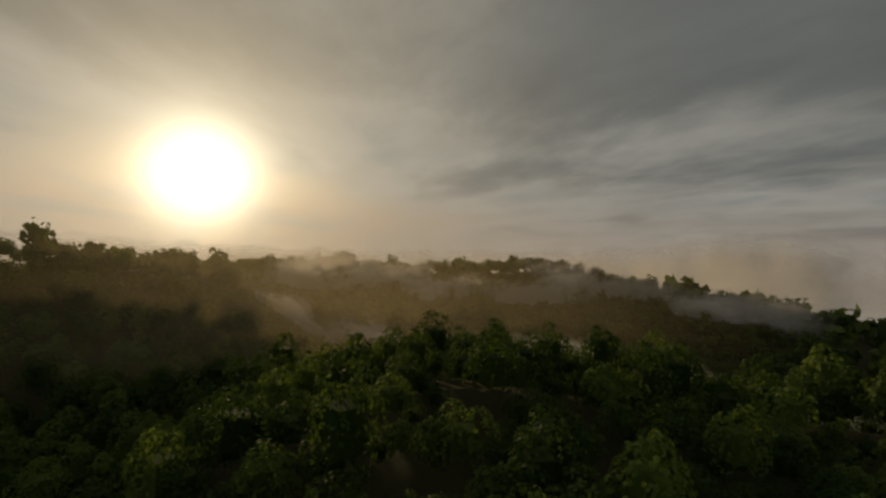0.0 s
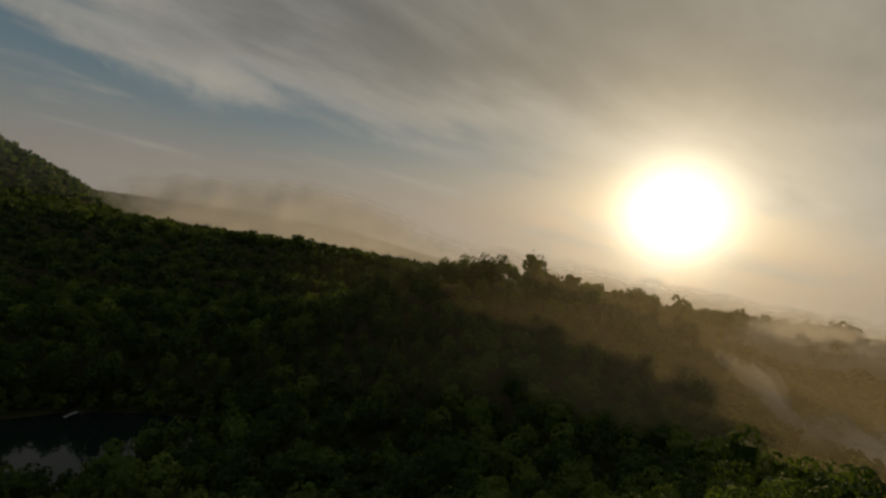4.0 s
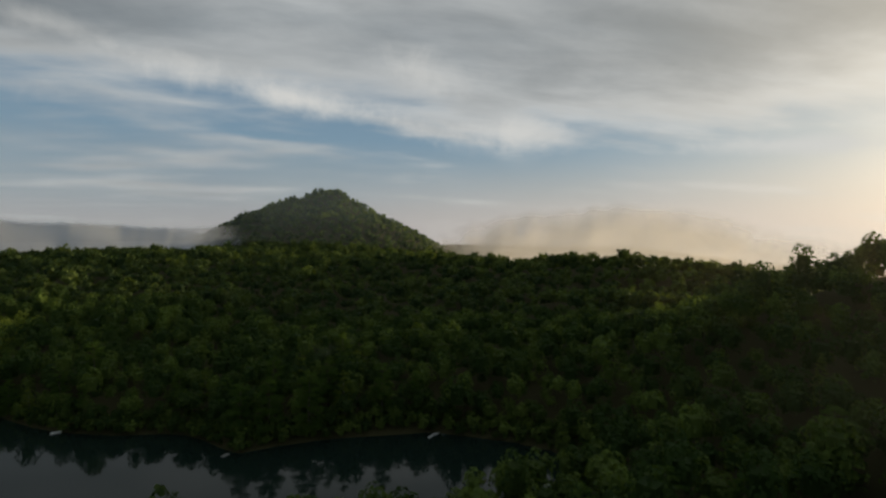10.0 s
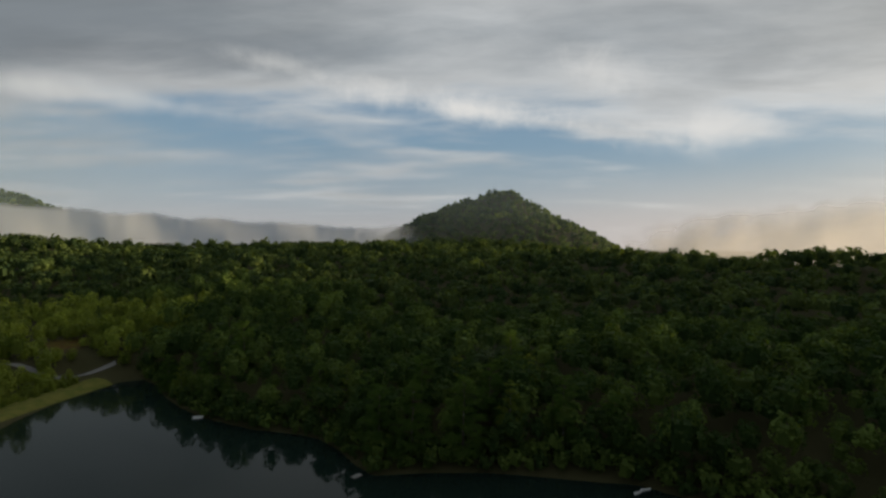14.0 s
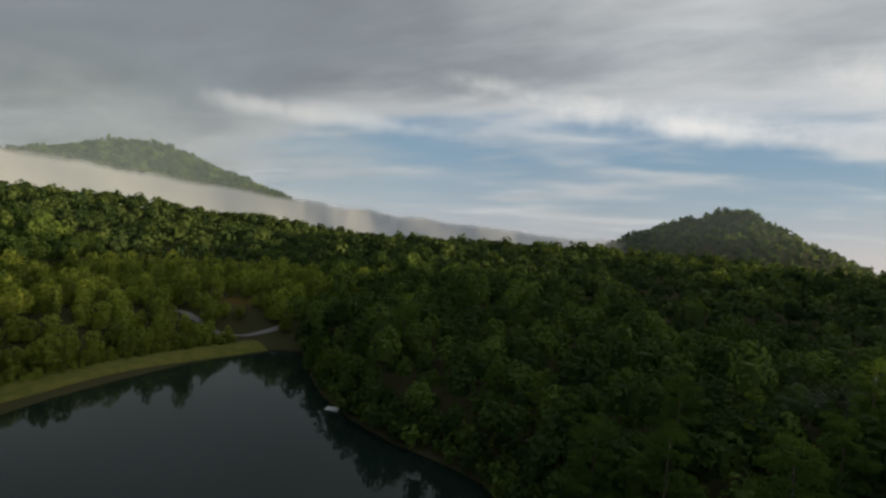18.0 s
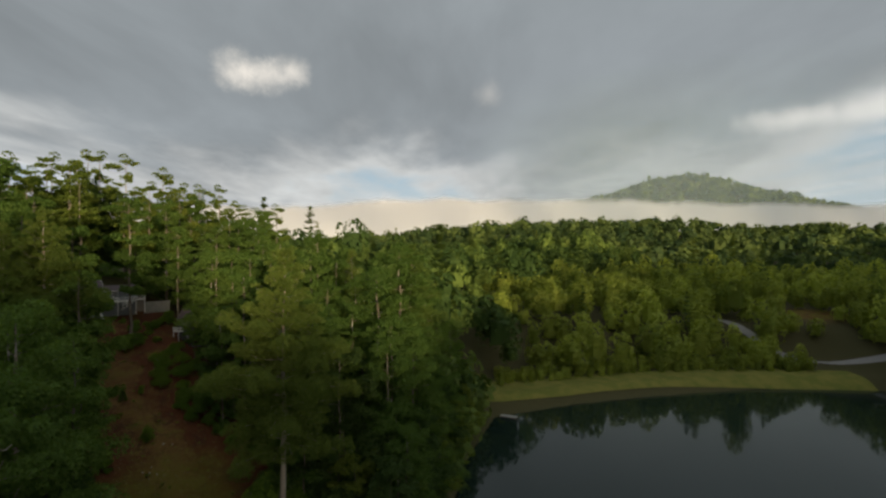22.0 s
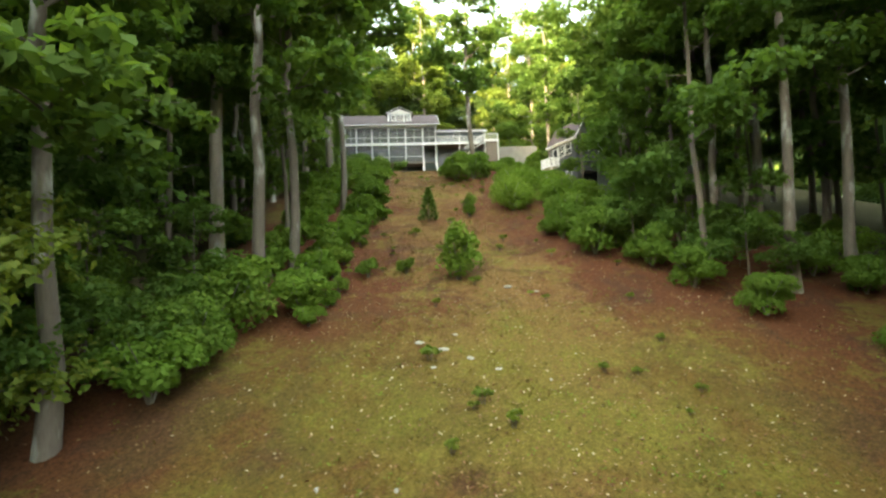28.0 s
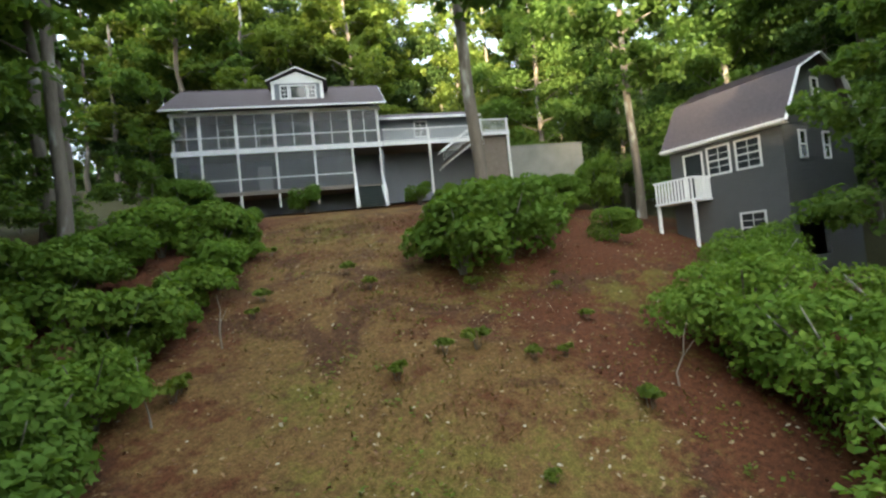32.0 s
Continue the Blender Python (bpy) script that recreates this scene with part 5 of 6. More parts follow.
pole_a = broadleaf_tree("oak_tree", 1, 25, 0.28, 0.34, 5.2, 11000, 0.20, "tall grey-barked oak with a high green crown", foliage=OAK, limbs=17)
pole_b = broadleaf_tree("poplar_tree", 2, 28, 0.25, 0.40, 4.8, 11000, 0.20, "straight slender poplar with pale patchy bark", foliage=OAK, limbs=17)
pole_c = broadleaf_tree("maple_tree", 3, 20, 0.15, 0.22, 4.4, 5200, 0.18, "thin maple with spreading layered leaves", foliage=OAK, limbs=11)
edge_a = broadleaf_tree("beech_tree", 4, 15, 0.20, 0.06, 5.2, 26000, 0.125, "leafy beech with foliage hanging to the ground", foliage=LEAF_LIGHT, limbs=18)
edge_b = broadleaf_tree("hickory_tree", 5, 19, 0.24, 0.08, 5.6, 30000, 0.135, "full-crowned hickory at the edge of the clearing", limbs=20)
big_a = broadleaf_tree("white_oak_tree", 21, 30, 0.38, 0.05, 7.4, 56000, 0.14, "tall white oak, leafy from crown to ground", foliage=OAK, limbs=30)
big_b = broadleaf_tree("red_oak_tree", 22, 27, 0.33, 0.06, 6.6, 50000, 0.14, "tall red oak with full layered foliage by the water", foliage=OAK, limbs=28)
back_a = broadleaf_tree("tulip_tree", 23, 27, 0.26, 0.16, 5.4, 9500, 0.22, "tulip tree standing behind the house, its leaf colour lightened for backlight", foliage=LEAF_LIGHT, limbs=18)
small_a = broadleaf_tree("dogwood_tree", 6, 6.5, 0.08, 0.08, 3.4, 6500, 0.13, "low dogwood with level tiers of bright leaves", foliage=OAK, limbs=11)
pine_a = white_pine("white_pine", 7, 37, 0.40, 0.41, 7.8, 130000, "tall white pine with a bare pale trunk and layered boughs")
pine_b = white_pine("white_pine", 8, 38, 0.34, 0.34, 6.0, 42000, "white pine standing above the broadleaf trees")
rhodo_a = bush("rhododendron_bush", 11, 3.2, 2.3, 4300, 0.095, "dense dark green rhododendron beside the slope", BUSH, 11)
rhodo_b = bush("laurel_bush", 12, 2.6, 1.9, 3400, 0.088, "rounded green laurel bush", SHRUB, 10)
bright = bush("sapling_bush", 13, 2.1, 2.5, 1700, 0.105, "bright green leafy sapling alone on the slope", SHRUB, 18)
young = bush("sassafras_thicket", 18, 5.0, 7.6, 15000, 0.165, "bright green thicket of broad-leaved saplings beside the lane", SHRUB, 26)
azalea = bush("azalea_bush", 14, 2.0, 1.7, 2200, 0.08, "clipped round azalea by the porch", BUSH, 8)
thicket = bush("honeysuckle_thicket", 15, 4.4, 2.9, 5600, 0.080, "sprawling pale green thicket of arching stems", SHRUB, 14)
fir = fir_sapling("fir_sapling", 16, 2.4, 1.5, "small dark green fir sapling on the slope")
weed = bush("weed_tuft", 17, 0.55, 0.35, 70, 0.07, "small yellow-green weed tuft in the leaf litter", LEAF_LIGHT, 4, category="weed")

turns = np.random.RandomState(31)


def many(kinds, places, group):
    for s, l, size in places:
        k = kinds[turns.randint(len(kinds))]
        at = spot(s, l).translation
        if lake_distance(np.array([at.x]), np.array([at.y]))[0] < 1.5:
            continue
        plant(k, spot(s, l, 0, turns.uniform(0, 6.28), size * turns.uniform(0.92, 1.08)), group)


# trees that the way up the slope passes
for s, l, kind, size in ((39.3, -9.2, pole_a, 1.05), (36.6, -8.3, pole_b, 1.0), (33.8, -9.2, pole_c, 0.9), (23.5, -7.4, pole_b, 1.0), (17, -9.5, pole_a, 0.95),
                         (7, -10.8, pole_b, 1.0), (3.5, -13.2, pole_a, 1.0), (5.5, 5.0, pole_a, 1.12), (1.0, 15.6, pole_a, 0.9), (25, 14.5, pole_a, 1.0),
                         (31, 13.5, pole_b, 0.95), (36, 14.5, pole_b, 0.9), (40.5, 11.0, pole_c, 1.0), (42, 14.0, pole_b, 0.95), (30, 17.5, pole_a, 0.95),
                         (50, -11, pole_a, 0.9), (52, 15, pole_b, 0.9)):
    plant(kind, spot(s, l, 0, turns.uniform(0, 6.28), size))
# the stand behind, left and right of the slope
rows = []
for s in np.arange(-2, 88, 5.2):
    for l in (-15, -20.5, -26, -33, -41):
        if l < -30 and s > 42:
            continue
        rows.append((s + turns.uniform(-1.8, 1.8), l + turns.uniform(-1.8, 1.8), turns.uniform(0.85, 1.15)))
    for l in (18, 23, 28, 33):
        if s > 14 or l > 27:
            rows.append((s + turns.uniform(-1.8, 1.8), l + turns.uniform(-1.8, 1.8), turns.uniform(0.85, 1.15)))
many((pole_a, pole_b, pole_b, pole_c), [q for q in rows if q[0] < 50 and (q[1] > -18 or (q[1] > -24 and q[0] < 22))], "trees beside the slope")
many((edge_b, pole_a, edge_a), [(s, l, z * 0.9) for s, l, z in rows if s < 22 and l <= -24], "trees beside the slope")
many((big_a, big_b, edge_b), [(s, l, z * 0.85) for s, l, z in rows if 22 <= s < 50 and l <= -18], "trees beside the slope")
many((edge_a, edge_b), [(s, l, z * 0.8) for s, l, z in rows if s >= 50 and l > -24 and not (s > 70 and -18.5 < l < 0)], "trees beside the slope")
many((big_b, edge_b), [(s, l, z * 0.85) for s, l, z in rows if s >= 50 and l <= -24], "trees beside the slope")
many((pole_a, back_a, back_a), [(turns.uniform(-44, -21), l + turns.uniform(-1.5, 1.5), turns.uniform(1.0, 1.2)) for l in (-34, -28, -25, -20, -16, -12, -9, -6, -2, 2, 19, 22, 25, 28, 32)], "trees behind the house")
many((pole_a, edge_b, back_a, edge_a), [(turns.uniform(-50, -18), l + turns.uniform(-2, 2), turns.uniform(0.9, 1.2)) for l in
                                        (-30, -24, -18, -13, -8, -3, 1, 18, 21, 27, -21, -11, -5, 18, 24, 30, -27, 33)], "trees behind the house")
many((edge_b, back_a, edge_b, back_a), [(turns.uniform(-76, -40), l + turns.uniform(-2, 2), turns.uniform(0.85, 1.2)) for l in np.arange(-58, 60, 3.1) if not 8 < l < 21], "trees behind the house")
many((back_a, edge_b), [(turns.uniform(-60, -32), l, turns.uniform(1.0, 1.2)) for l in (-5, -2.5, 0, 2, 4.5, 6.5)], "trees behind the house")
many((pole_a, big_b, edge_b), [(turns.uniform(-38, 12), l + turns.uniform(-2, 2), turns.uniform(0.85, 1.1)) for l in (38, 41, 44, 47, 50, 53, 56, 59)], "trees behind the house")
many((back_a, edge_b), [(-46, 6, 1.25), (-50, 9, 1.2), (-54, 12, 1.25), (-47, 15, 1.2), (-58, 18, 1.25), (-60, 9, 1.3)], "trees behind the house")
many((edge_b, big_b), [(-14, 24, 0.95), (-8, 29, 0.9), (-20, 19, 0.95), (3, 27, 0.85), (-3, 25.5, 0.9)], "trees behind the shed")
many((pole_c,), [(14.5, 20.5, 0.8), (12.5, 23.5, 0.9)], "trees behind the shed")
# added trees whose paler leaf colour brightens the depth of the wood
many((edge_a, back_a), [(s + turns.uniform(-3, 3), l + turns.uniform(-3, 3), turns.uniform(0.7, 0.95)) for s in range(-18, 60, 9) for l in (-47, -58, -70)], "pale green trees deeper in the wood")
# leafy edge along the lower slope: tall full crowns left and right of the way to the water
many((big_a, big_b), [(92, -17.0, 0.95), (82, -22, 1.0), (74, -19.0, 1.15), (66, -17.5, 1.15), (99, -29, 0.7), (88, -30, 0.85), (77, -27, 0.95), (58, -17.5, 1.0),
                      (66, -28, 1.0), (60, 20, 0.85), (66, 27, 0.95), (73, 32, 0.95), (76, 22, 0.7), (70, 40, 1.0), (57, 31, 1.05), (80, 38, 0.85), (86, 29, 0.7), (62, 50, 1.0),
                      (52, 40, 1.1), (74, 48, 0.9)], "tall leafy trees at the foot of the slope")
many((edge_a, edge_b), [(52, -14, 0.8), (58, -14, 0.7), (64, -14, 0.65), (70, -14, 0.65), (96, -22, 0.9), (104, -27, 0.8), (110, -36, 0.8), (100, -38, 0.9), (77, -15.5, 0.6), (86, -18.5, 0.6), (97, -17, 0.65), (55, 17, 0.8),
                        (66, 18, 0.6), (82, 25, 0.6), (90, 20, 0.5), (92, 30, 0.6)], "leafy trees at the foot of the slope")
many((small_a,), [(72, 9.8, 0.9), (76, 10.5, 1.05), (80, 9.2, 0.9), (84, 10.0, 0.85), (68, 13.5, 0.9), (63, 15.5, 0.9), (87, 13, 0.9), (36.0, 9.8, 0.62), (33.5, 10.8, 0.66), (38.5, 11.2, 0.62),
                  (31, 12.2, 0.7), (41, 12.6, 0.7), (43, -10.5, 0.6), (47, -12, 0.7), (72, -10.8, 0.7), (78, -12.5, 0.6), (66, -10.5, 0.6)], "small understorey trees")
many((small_a, pole_c), [(s + turns.uniform(-1.5, 1.5), l + turns.uniform(-1.5, 1.5), turns.uniform(0.5, 0.8)) for s in np.arange(-4, 56, 7.5) for l in (-13, -19, -26)], "small understorey trees")
for x, y, size, kind in ((-52, 214, 1.1, big_b), (-31, 215, 1.1, big_a), (-12, 219, 1.1, back_a), (-10, 256, 1.2, big_b), (-90, 254, 0.8, back_a), (-51, 238, 0.95, big_a), (-75, 236, 0.85, big_b),
                         (-66, 216, 0.9, big_a), (10, 222, 1.0, big_a), (-3, 238, 1.1, back_a), (-35, 245, 0.95, back_a), (-20, 232, 1.05, big_b), (30, 219, 0.9, big_b), (-105, 258, 0.8, big_b),
                         (-160, 290, 1.0, big_a), (-186, 271, 0.7, back_a), (-173, 277, 0.8, big_b), (-203, 286, 0.75, big_b)):
    plant(kind, Matrix.Translation((x, y, lay(x, y))) @ Matrix.Rotation(x * 0.7, 4, "Z") @ Matrix.Diagonal((size * 1.05, size * 1.05, size, 1)), "tall trees on the lake point")
for x, y, top, kind in ((-178, 144, 30, big_b), (-186, 148, 29, big_a), (-195, 149, 27, big_b), (-205, 152, 28, big_a), (-216, 155, 27, big_b), (-226, 159, 26, big_a), (-200, 141, 33, big_a),
                        (-190, 138, 34, big_b), (-183, 140, 27, edge_b), (-216, 146, 34, big_b), (-238, 152, 34, big_a), (-230, 146, 36, back_a), (-208, 138, 38, back_a), (-175, 137, 30, edge_b),
                        (-181, 132, 36, big_a), (-246, 160, 26, big_b), (-170, 139.5, 17, edge_a), (-188, 152.0, 12, edge_a), (-200, 154, 12, edge_a), (-211, 158, 12, edge_a), (-221, 162, 12, edge_a)):
    size = (top - lay(x, y)) / {big_a: 30, big_b: 27, back_a: 27, edge_b: 19, edge_a: 15}[kind]
    plant(kind, Matrix.Translation((x, y, lay(x, y))) @ Matrix.Rotation(x * 0.7, 4, "Z") @ Matrix.Diagonal((size, size, size, 1)), "tall trees along the shore")
for x, y, size, kind in ((73, 62, 0.8, big_a), (90, 50, 0.8, big_b), (133, 57, 0.85, big_a), (110, 72, 0.75, back_a), (50, 70, 0.75, big_b)):
    plant(kind, Matrix.Translation((x, y, lay(x, y))) @ Matrix.Rotation(x * 0.7, 4, "Z") @ Matrix.Diagonal((size * 1.05, size * 1.05, size, 1)), "tall trees on the southern hill")
for x, y, size in ((-161.5, 256.5, 0.62), (-155, 259.0, 0.7), (-168, 260, 0.6)):
    plant(pole_b, Matrix.Translation((x, y, lay(x, y))) @ Matrix.Rotation(x, 4, "Z") @ Matrix.Diagonal((size, size, size, 1)), "trees by the dock")
plant(pine_a, Matrix.Translation((-168.2, 130.9, lay(-168.2, 130.9))) @ Matrix.Diagonal((1.07, 1.07, 1.07, 1)), "white pines on the slope")
plant(pole_c, Matrix.Translation((-172.2, 132.7, lay(-172.2, 132.7))), "tall leafy trees at the foot of the slope")
many((pine_a,), [(33.7, -19.3, 0.92), (35.5, -12.5, 0.92), (38, -17.0, 0.84), (42, 51.6, 1.0)], "white pines on the slope")
many((pine_b,), [(48, 33, 0.72), (30, 44, 0.75), (20, -30, 0.9), (-14, -33, 0.9), (38, -33, 0.85)], "white pines on the slope")

# bushes and thickets
many((rhodo_a, rhodo_b), [(s, -(4.9 + 0.02 * s + (0.9 if s > 34 else 0)) - turns.uniform(-0.3, 0.6), turns.uniform(0.72, 1.0)) for s in np.arange(7, 44, 1.7)], "bushes along the slope")
many((rhodo_a, rhodo_b), [(s, -(7.6 + 0.03 * s) - turns.uniform(0, 1.2), turns.uniform(0.85, 1.15)) for s in np.arange(2, 50, 2.1)], "bushes along the slope")
many((rhodo_a,), [(33.2, 6.7, 1.0), (36.5, 7.4, 1.1), (31.0, 8.0, 1.0), (38.8, 9.3, 0.95), (34.5, 9.4, 1.1), (41.5, 9.8, 0.8), (44.5, 10.8, 0.7), (30.0, 10.2, 0.9), (48, 13.5, 0.8), (28, 12, 1.0), (53, 14, 0.8)], "bushes along the slope")
many((thicket,), [(25.6, 5.4, 0.85), (22.6, 6.1, 0.9), (19.8, 7.2, 0.9), (17.4, 7.4, 0.8), (15.0, 10.0, 0.8), (12.8, 12.0, 0.7), (17.6, 11.4, 0.9), (22.5, 10.0, 0.95), (27.0, 8.8, 0.7), (20.5, 13, 0.9)], "thickets by the shed")
many((rhodo_b, rhodo_a), [(11.3, 2.6, 1.2), (10.2, 4.6, 1.15), (8.8, 6.2, 0.9), (7.8, 3.0, 0.8), (4.5, 6.0, 0.8), (2.0, 9.2, 0.8), (1.0, 11.2, 0.75), (6.5, 8.2, 0.8), (3.5, 9.6, 0.8), (9.5, 9.0, 0.6), (1.0, 7.0, 0.8)], "bushes before the deck")
many((azalea,), [(-3.8, -3.2, 1.15), (-2.6, -8.2, 0.8), (-0.5, -6.6, 0.7), (-3.3, 3.6, 0.95), (-1.2, 5.0, 0.85)], "azaleas by the porch")
many((rhodo_b,), [(3.0, -5.4, 0.7), (5.5, -6.2, 0.8), (0.8, -9.5, 0.8), (8.0, -4.6, 0.6), (-0.5, 12.2, 0.8), (-2.0, 14.8, 1.0)], "bushes by the house")
many((rhodo_b, azalea), [(s, -(2.9 + 0.075 * s) + turns.uniform(-0.5, 0.4), turns.uniform(0.4, 0.62)) for s in np.arange(25, 45, 1.7)], "low shrubs along the slope")
many((rhodo_a, rhodo_b), [(s, (13.6 if s < 64 else 10.2) + turns.uniform(-0.6, 1.4), turns.uniform(0.7, 1.1)) for s in np.arange(50, 88, 2.4)], "bushes along the slope")
many((rhodo_a, thicket), [(turns.uniform(2, 52), -turns.uniform(11, 24), turns.uniform(0.6, 0.9)) for _ in range(26)], "undergrowth in the wood")
many((rhodo_a, thicket), [(turns.uniform(20, 56), turns.uniform(13, 26), turns.uniform(0.6, 0.9)) for _ in range(18)], "undergrowth in the wood")
# maples added to screen the shed and keep the sun off it
many((pole_c,), [(16.0, 14.4, 0.6), (30.0, 11.8, 0.66), (26.0, 15.0, 0.7), (34.0, 13.4, 0.7), (22, 17, 0.7), (29, 16, 0.75)], "trees beside the slope")
plant(bright, spot(39.2, -0.2, 0, 0.3, 1.0))
plant(fir, spot(27.5, -1.0, 0, 0, 1.0))
plant(azalea, spot(38.3, -2.6, 0, 1, 0.5))
plant(azalea, spot(38.6, -4.4, 0, 2, 0.6))
plant(bright, spot(26.5, 2.0, 0, 2, 0.62))
many((young,), [(69.5, 4.6, 1.15), (72.6, 6.4, 0.95), (66.0, 6.8, 1.2), (75.5, 8.0, 0.8), (66.5, 10.8, 1.0)], "saplings beside the lane")
plant(rhodo_b, spot(26.5, -4.2, 0, 2, 0.5))
plant(rhodo_a, spot(-1.2, 14.0, 0, 1, 1.1, 1.4))
many((weed,), [(turns.uniform(6, 76), turns.uniform(-6, 8), turns.uniform(0.5, 1.5)) for _ in range(120)], "weeds on the slope")
many((edge_b, edge_a, big_b), [(s + turns.uniform(-2, 2), l + turns.uniform(-2, 2), turns.uniform(0.7, 0.85)) for s in (48, 57, 66, 75, 84) for l in (37, 46) if s + l < 126], "tall leafy trees at the foot of the slope")
for k in (pole_a, pole_b, pole_c, edge_a, edge_b, small_a, pine_a, pine_b, rhodo_a, rhodo_b, young, bright, azalea, thicket, fir, weed, big_a, big_b, back_a):
    for o in list(k.children):
        bpy.data.objects.remove(o)
    bpy.data.objects.remove(k)


# ---- ground cover on the slope ----
def make_litter():
    """Fallen leaves and straw lying on the slope."""
    r = np.random.RandomState(41)
    n = 34000
    s, l = r.uniform(2, 84, n), r.normal(0, 6.2, n) + 1.0
    x = LANE_FOOT[0] + OUTWARD.x * s + ACROSS.x * l
    y = LANE_FOOT[1] + OUTWARD.y * s + ACROSS.y * l
    z = height(x, y) + 0.02
    a = r.uniform(0, 6.283, n)
    size = r.uniform(0.025, 0.06, n)
    t = np.stack([np.cos(a), np.sin(a), r.normal(size=n) * 0.35], 1)
    b = np.stack([-np.sin(a), np.cos(a), r.normal(size=n) * 0.35], 1)
    p = np.stack([x, y, z + 0.01], 1)
    q = np.stack([p - t * size[:, None], p - b * size[:, None] * 0.6 + (0, 0, 0.01), p + t * size[:, None], p + b * size[:, None] * 0.6 + (0, 0, 0.012)], 1)
    ob = new("leaf_litter", merged("leaf_litter", q, LITTER))
    tagged(ob, "fallen brown and pale leaves scattered over the slope", "leaf litter", kind="stuff")
    # leaf rosettes of low weeds, thickest in patches
    n = 3600
    s, l = r.uniform(4, 60, n), r.normal(1.0, 5.5, n)
    x = LANE_FOOT[0] + OUTWARD.x * s + ACROSS.x * l
    y = LANE_FOOT[1] + OUTWARD.y * s + ACROSS.y * l
    k = wobble(x, y, 7.0, 23) + 0.7 * wobble(x, y, 2.4, 24) > 0.15
    x, y = np.repeat(x[k], 6), np.repeat(y[k], 6)
    n = len(x)
    a, far = r.uniform(0, 6.283, n), r.uniform(0.02, 0.13, n)
    x, y = x + np.cos(a) * far, y + np.sin(a) * far
    p = np.stack([x, y, height(x, y) + r.uniform(0.02, 0.11, n)], 1)
    size = r.uniform(0.022, 0.055, n)[:, None]
    t = np.stack([np.cos(a), np.sin(a), r.uniform(-0.2, 0.5, n)], 1)
    b = np.stack([-np.sin(a), np.cos(a), r.normal(size=n) * 0.3], 1)
    q = np.stack([p - t * size, p - b * size * 0.6, p + t * size, p + b * size * 0.6], 1)
    ob = new("low_weeds", merged("low_weeds", q, LEAF_LIGHT))
    tagged(ob, "yellow-green weed leaves sprouting through the leaf litter", "weeds", kind="stuff")
    # grass blades in patches
    n = 52000
    s, l = r.uniform(3, 86, n), r.normal(0.5, 4.6, n)
    x = LANE_FOOT[0] + OUTWARD.x * s + ACROSS.x * l
    y = LANE_FOOT[1] + OUTWARD.y * s + ACROSS.y * l
    k = wobble(x, y, 6.0, 13) + 0.5 * wobble(x, y, 2.0, 14) + 0.5 * np.exp(-l * l / 20) - 0.1 + 0.35 * smoothstep(s, 40, 70) > 0.25
    x, y = x[k], y[k]
    n = len(x)
    z = height(x, y)
    a = r.uniform(0, 6.283, n)
    h, w = r.uniform(0.04, 0.13, n), r.uniform(0.008, 0.02, n)
    lean = r.normal(size=(n, 2)) * 0.07
    p = np.stack([x, y, z - 0.01], 1)
    side = np.stack([np.cos(a) * w, np.sin(a) * w, np.zeros(n)], 1)
    tip = p + np.stack([lean[:, 0], lean[:, 1], h], 1)
    q = np.stack([p - side, p + side, tip + side * 0.3, tip - side * 0.3], 1)
    ob = new("grass", merged("grass", q, BLADE))
    tagged(ob, "thin yellow-green grass and moss tufts on the slope", "grass", kind="stuff")


def make_pebbles():
    """A washed-out patch of small stones on the lower slope."""
    r = np.random.RandomState(45)
    verts, faces = [], []
    for _ in range(240):
        sp, lp = 57.5 + r.normal() * 2.2, -3.2 + r.normal() * 1.5
        if r.uniform() < 0.3:
            sp, lp = r.uniform(46, 78), r.normal() * 3.5 - 1
        x, y = LANE_FOOT[0] + OUTWARD.x * sp + ACROSS.x * lp, LANE_FOOT[1] + OUTWARD.y * sp + ACROSS.y * lp
        z, size, n0 = lay(x, y), r.uniform(0.02, 0.075), len(verts)
        ring = [(math.cos(a + r.uniform(-0.3, 0.3)) * size * r.uniform(0.7, 1.2), math.sin(a) * size * r.uniform(0.7, 1.2)) for a in np.arange(6) * 1.047]
        verts += [(x + u, y + v, z - 0.02) for u, v in ring] + [(x + u * 0.6, y + v * 0.6, z + size * r.uniform(0.4, 0.7)) for u, v in ring]
        faces += [(n0 + i, n0 + (i + 1) % 6, n0 + 6 + (i + 1) % 6, n0 + 6 + i) for i in range(6)] + [tuple(n0 + 6 + i for i in range(6))]
    me = bpy.data.meshes.new("pebbles")
    me.from_pydata(verts, [], faces)
    me.materials.append(ROCK)
    tagged(new("pebbles", me), "pale pebbles washed out of the lower slope", "pebbles", kind="stuff")


make_pebbles()


def litter_build(g, p, out):
    geo = g.n("ShaderNodeNewGeometry")
    g.put(p.inputs["Base Color"], g.ramp(geo.outputs["Random Per Island"], [(0.0, (0.10, 0.045, 0.025)), (0.45, (0.20, 0.105, 0.05)), (0.8, (0.30, 0.21, 0.10)), (1.0, (0.48, 0.42, 0.30))]))


LITTER = material("fallen_leaves", None, 0.85, 0.15, litter_build)
BLADE = leaf_material("grass_blades", (0.10, 0.085, 0.022), (0.28, 0.21, 0.085))
make_litter()


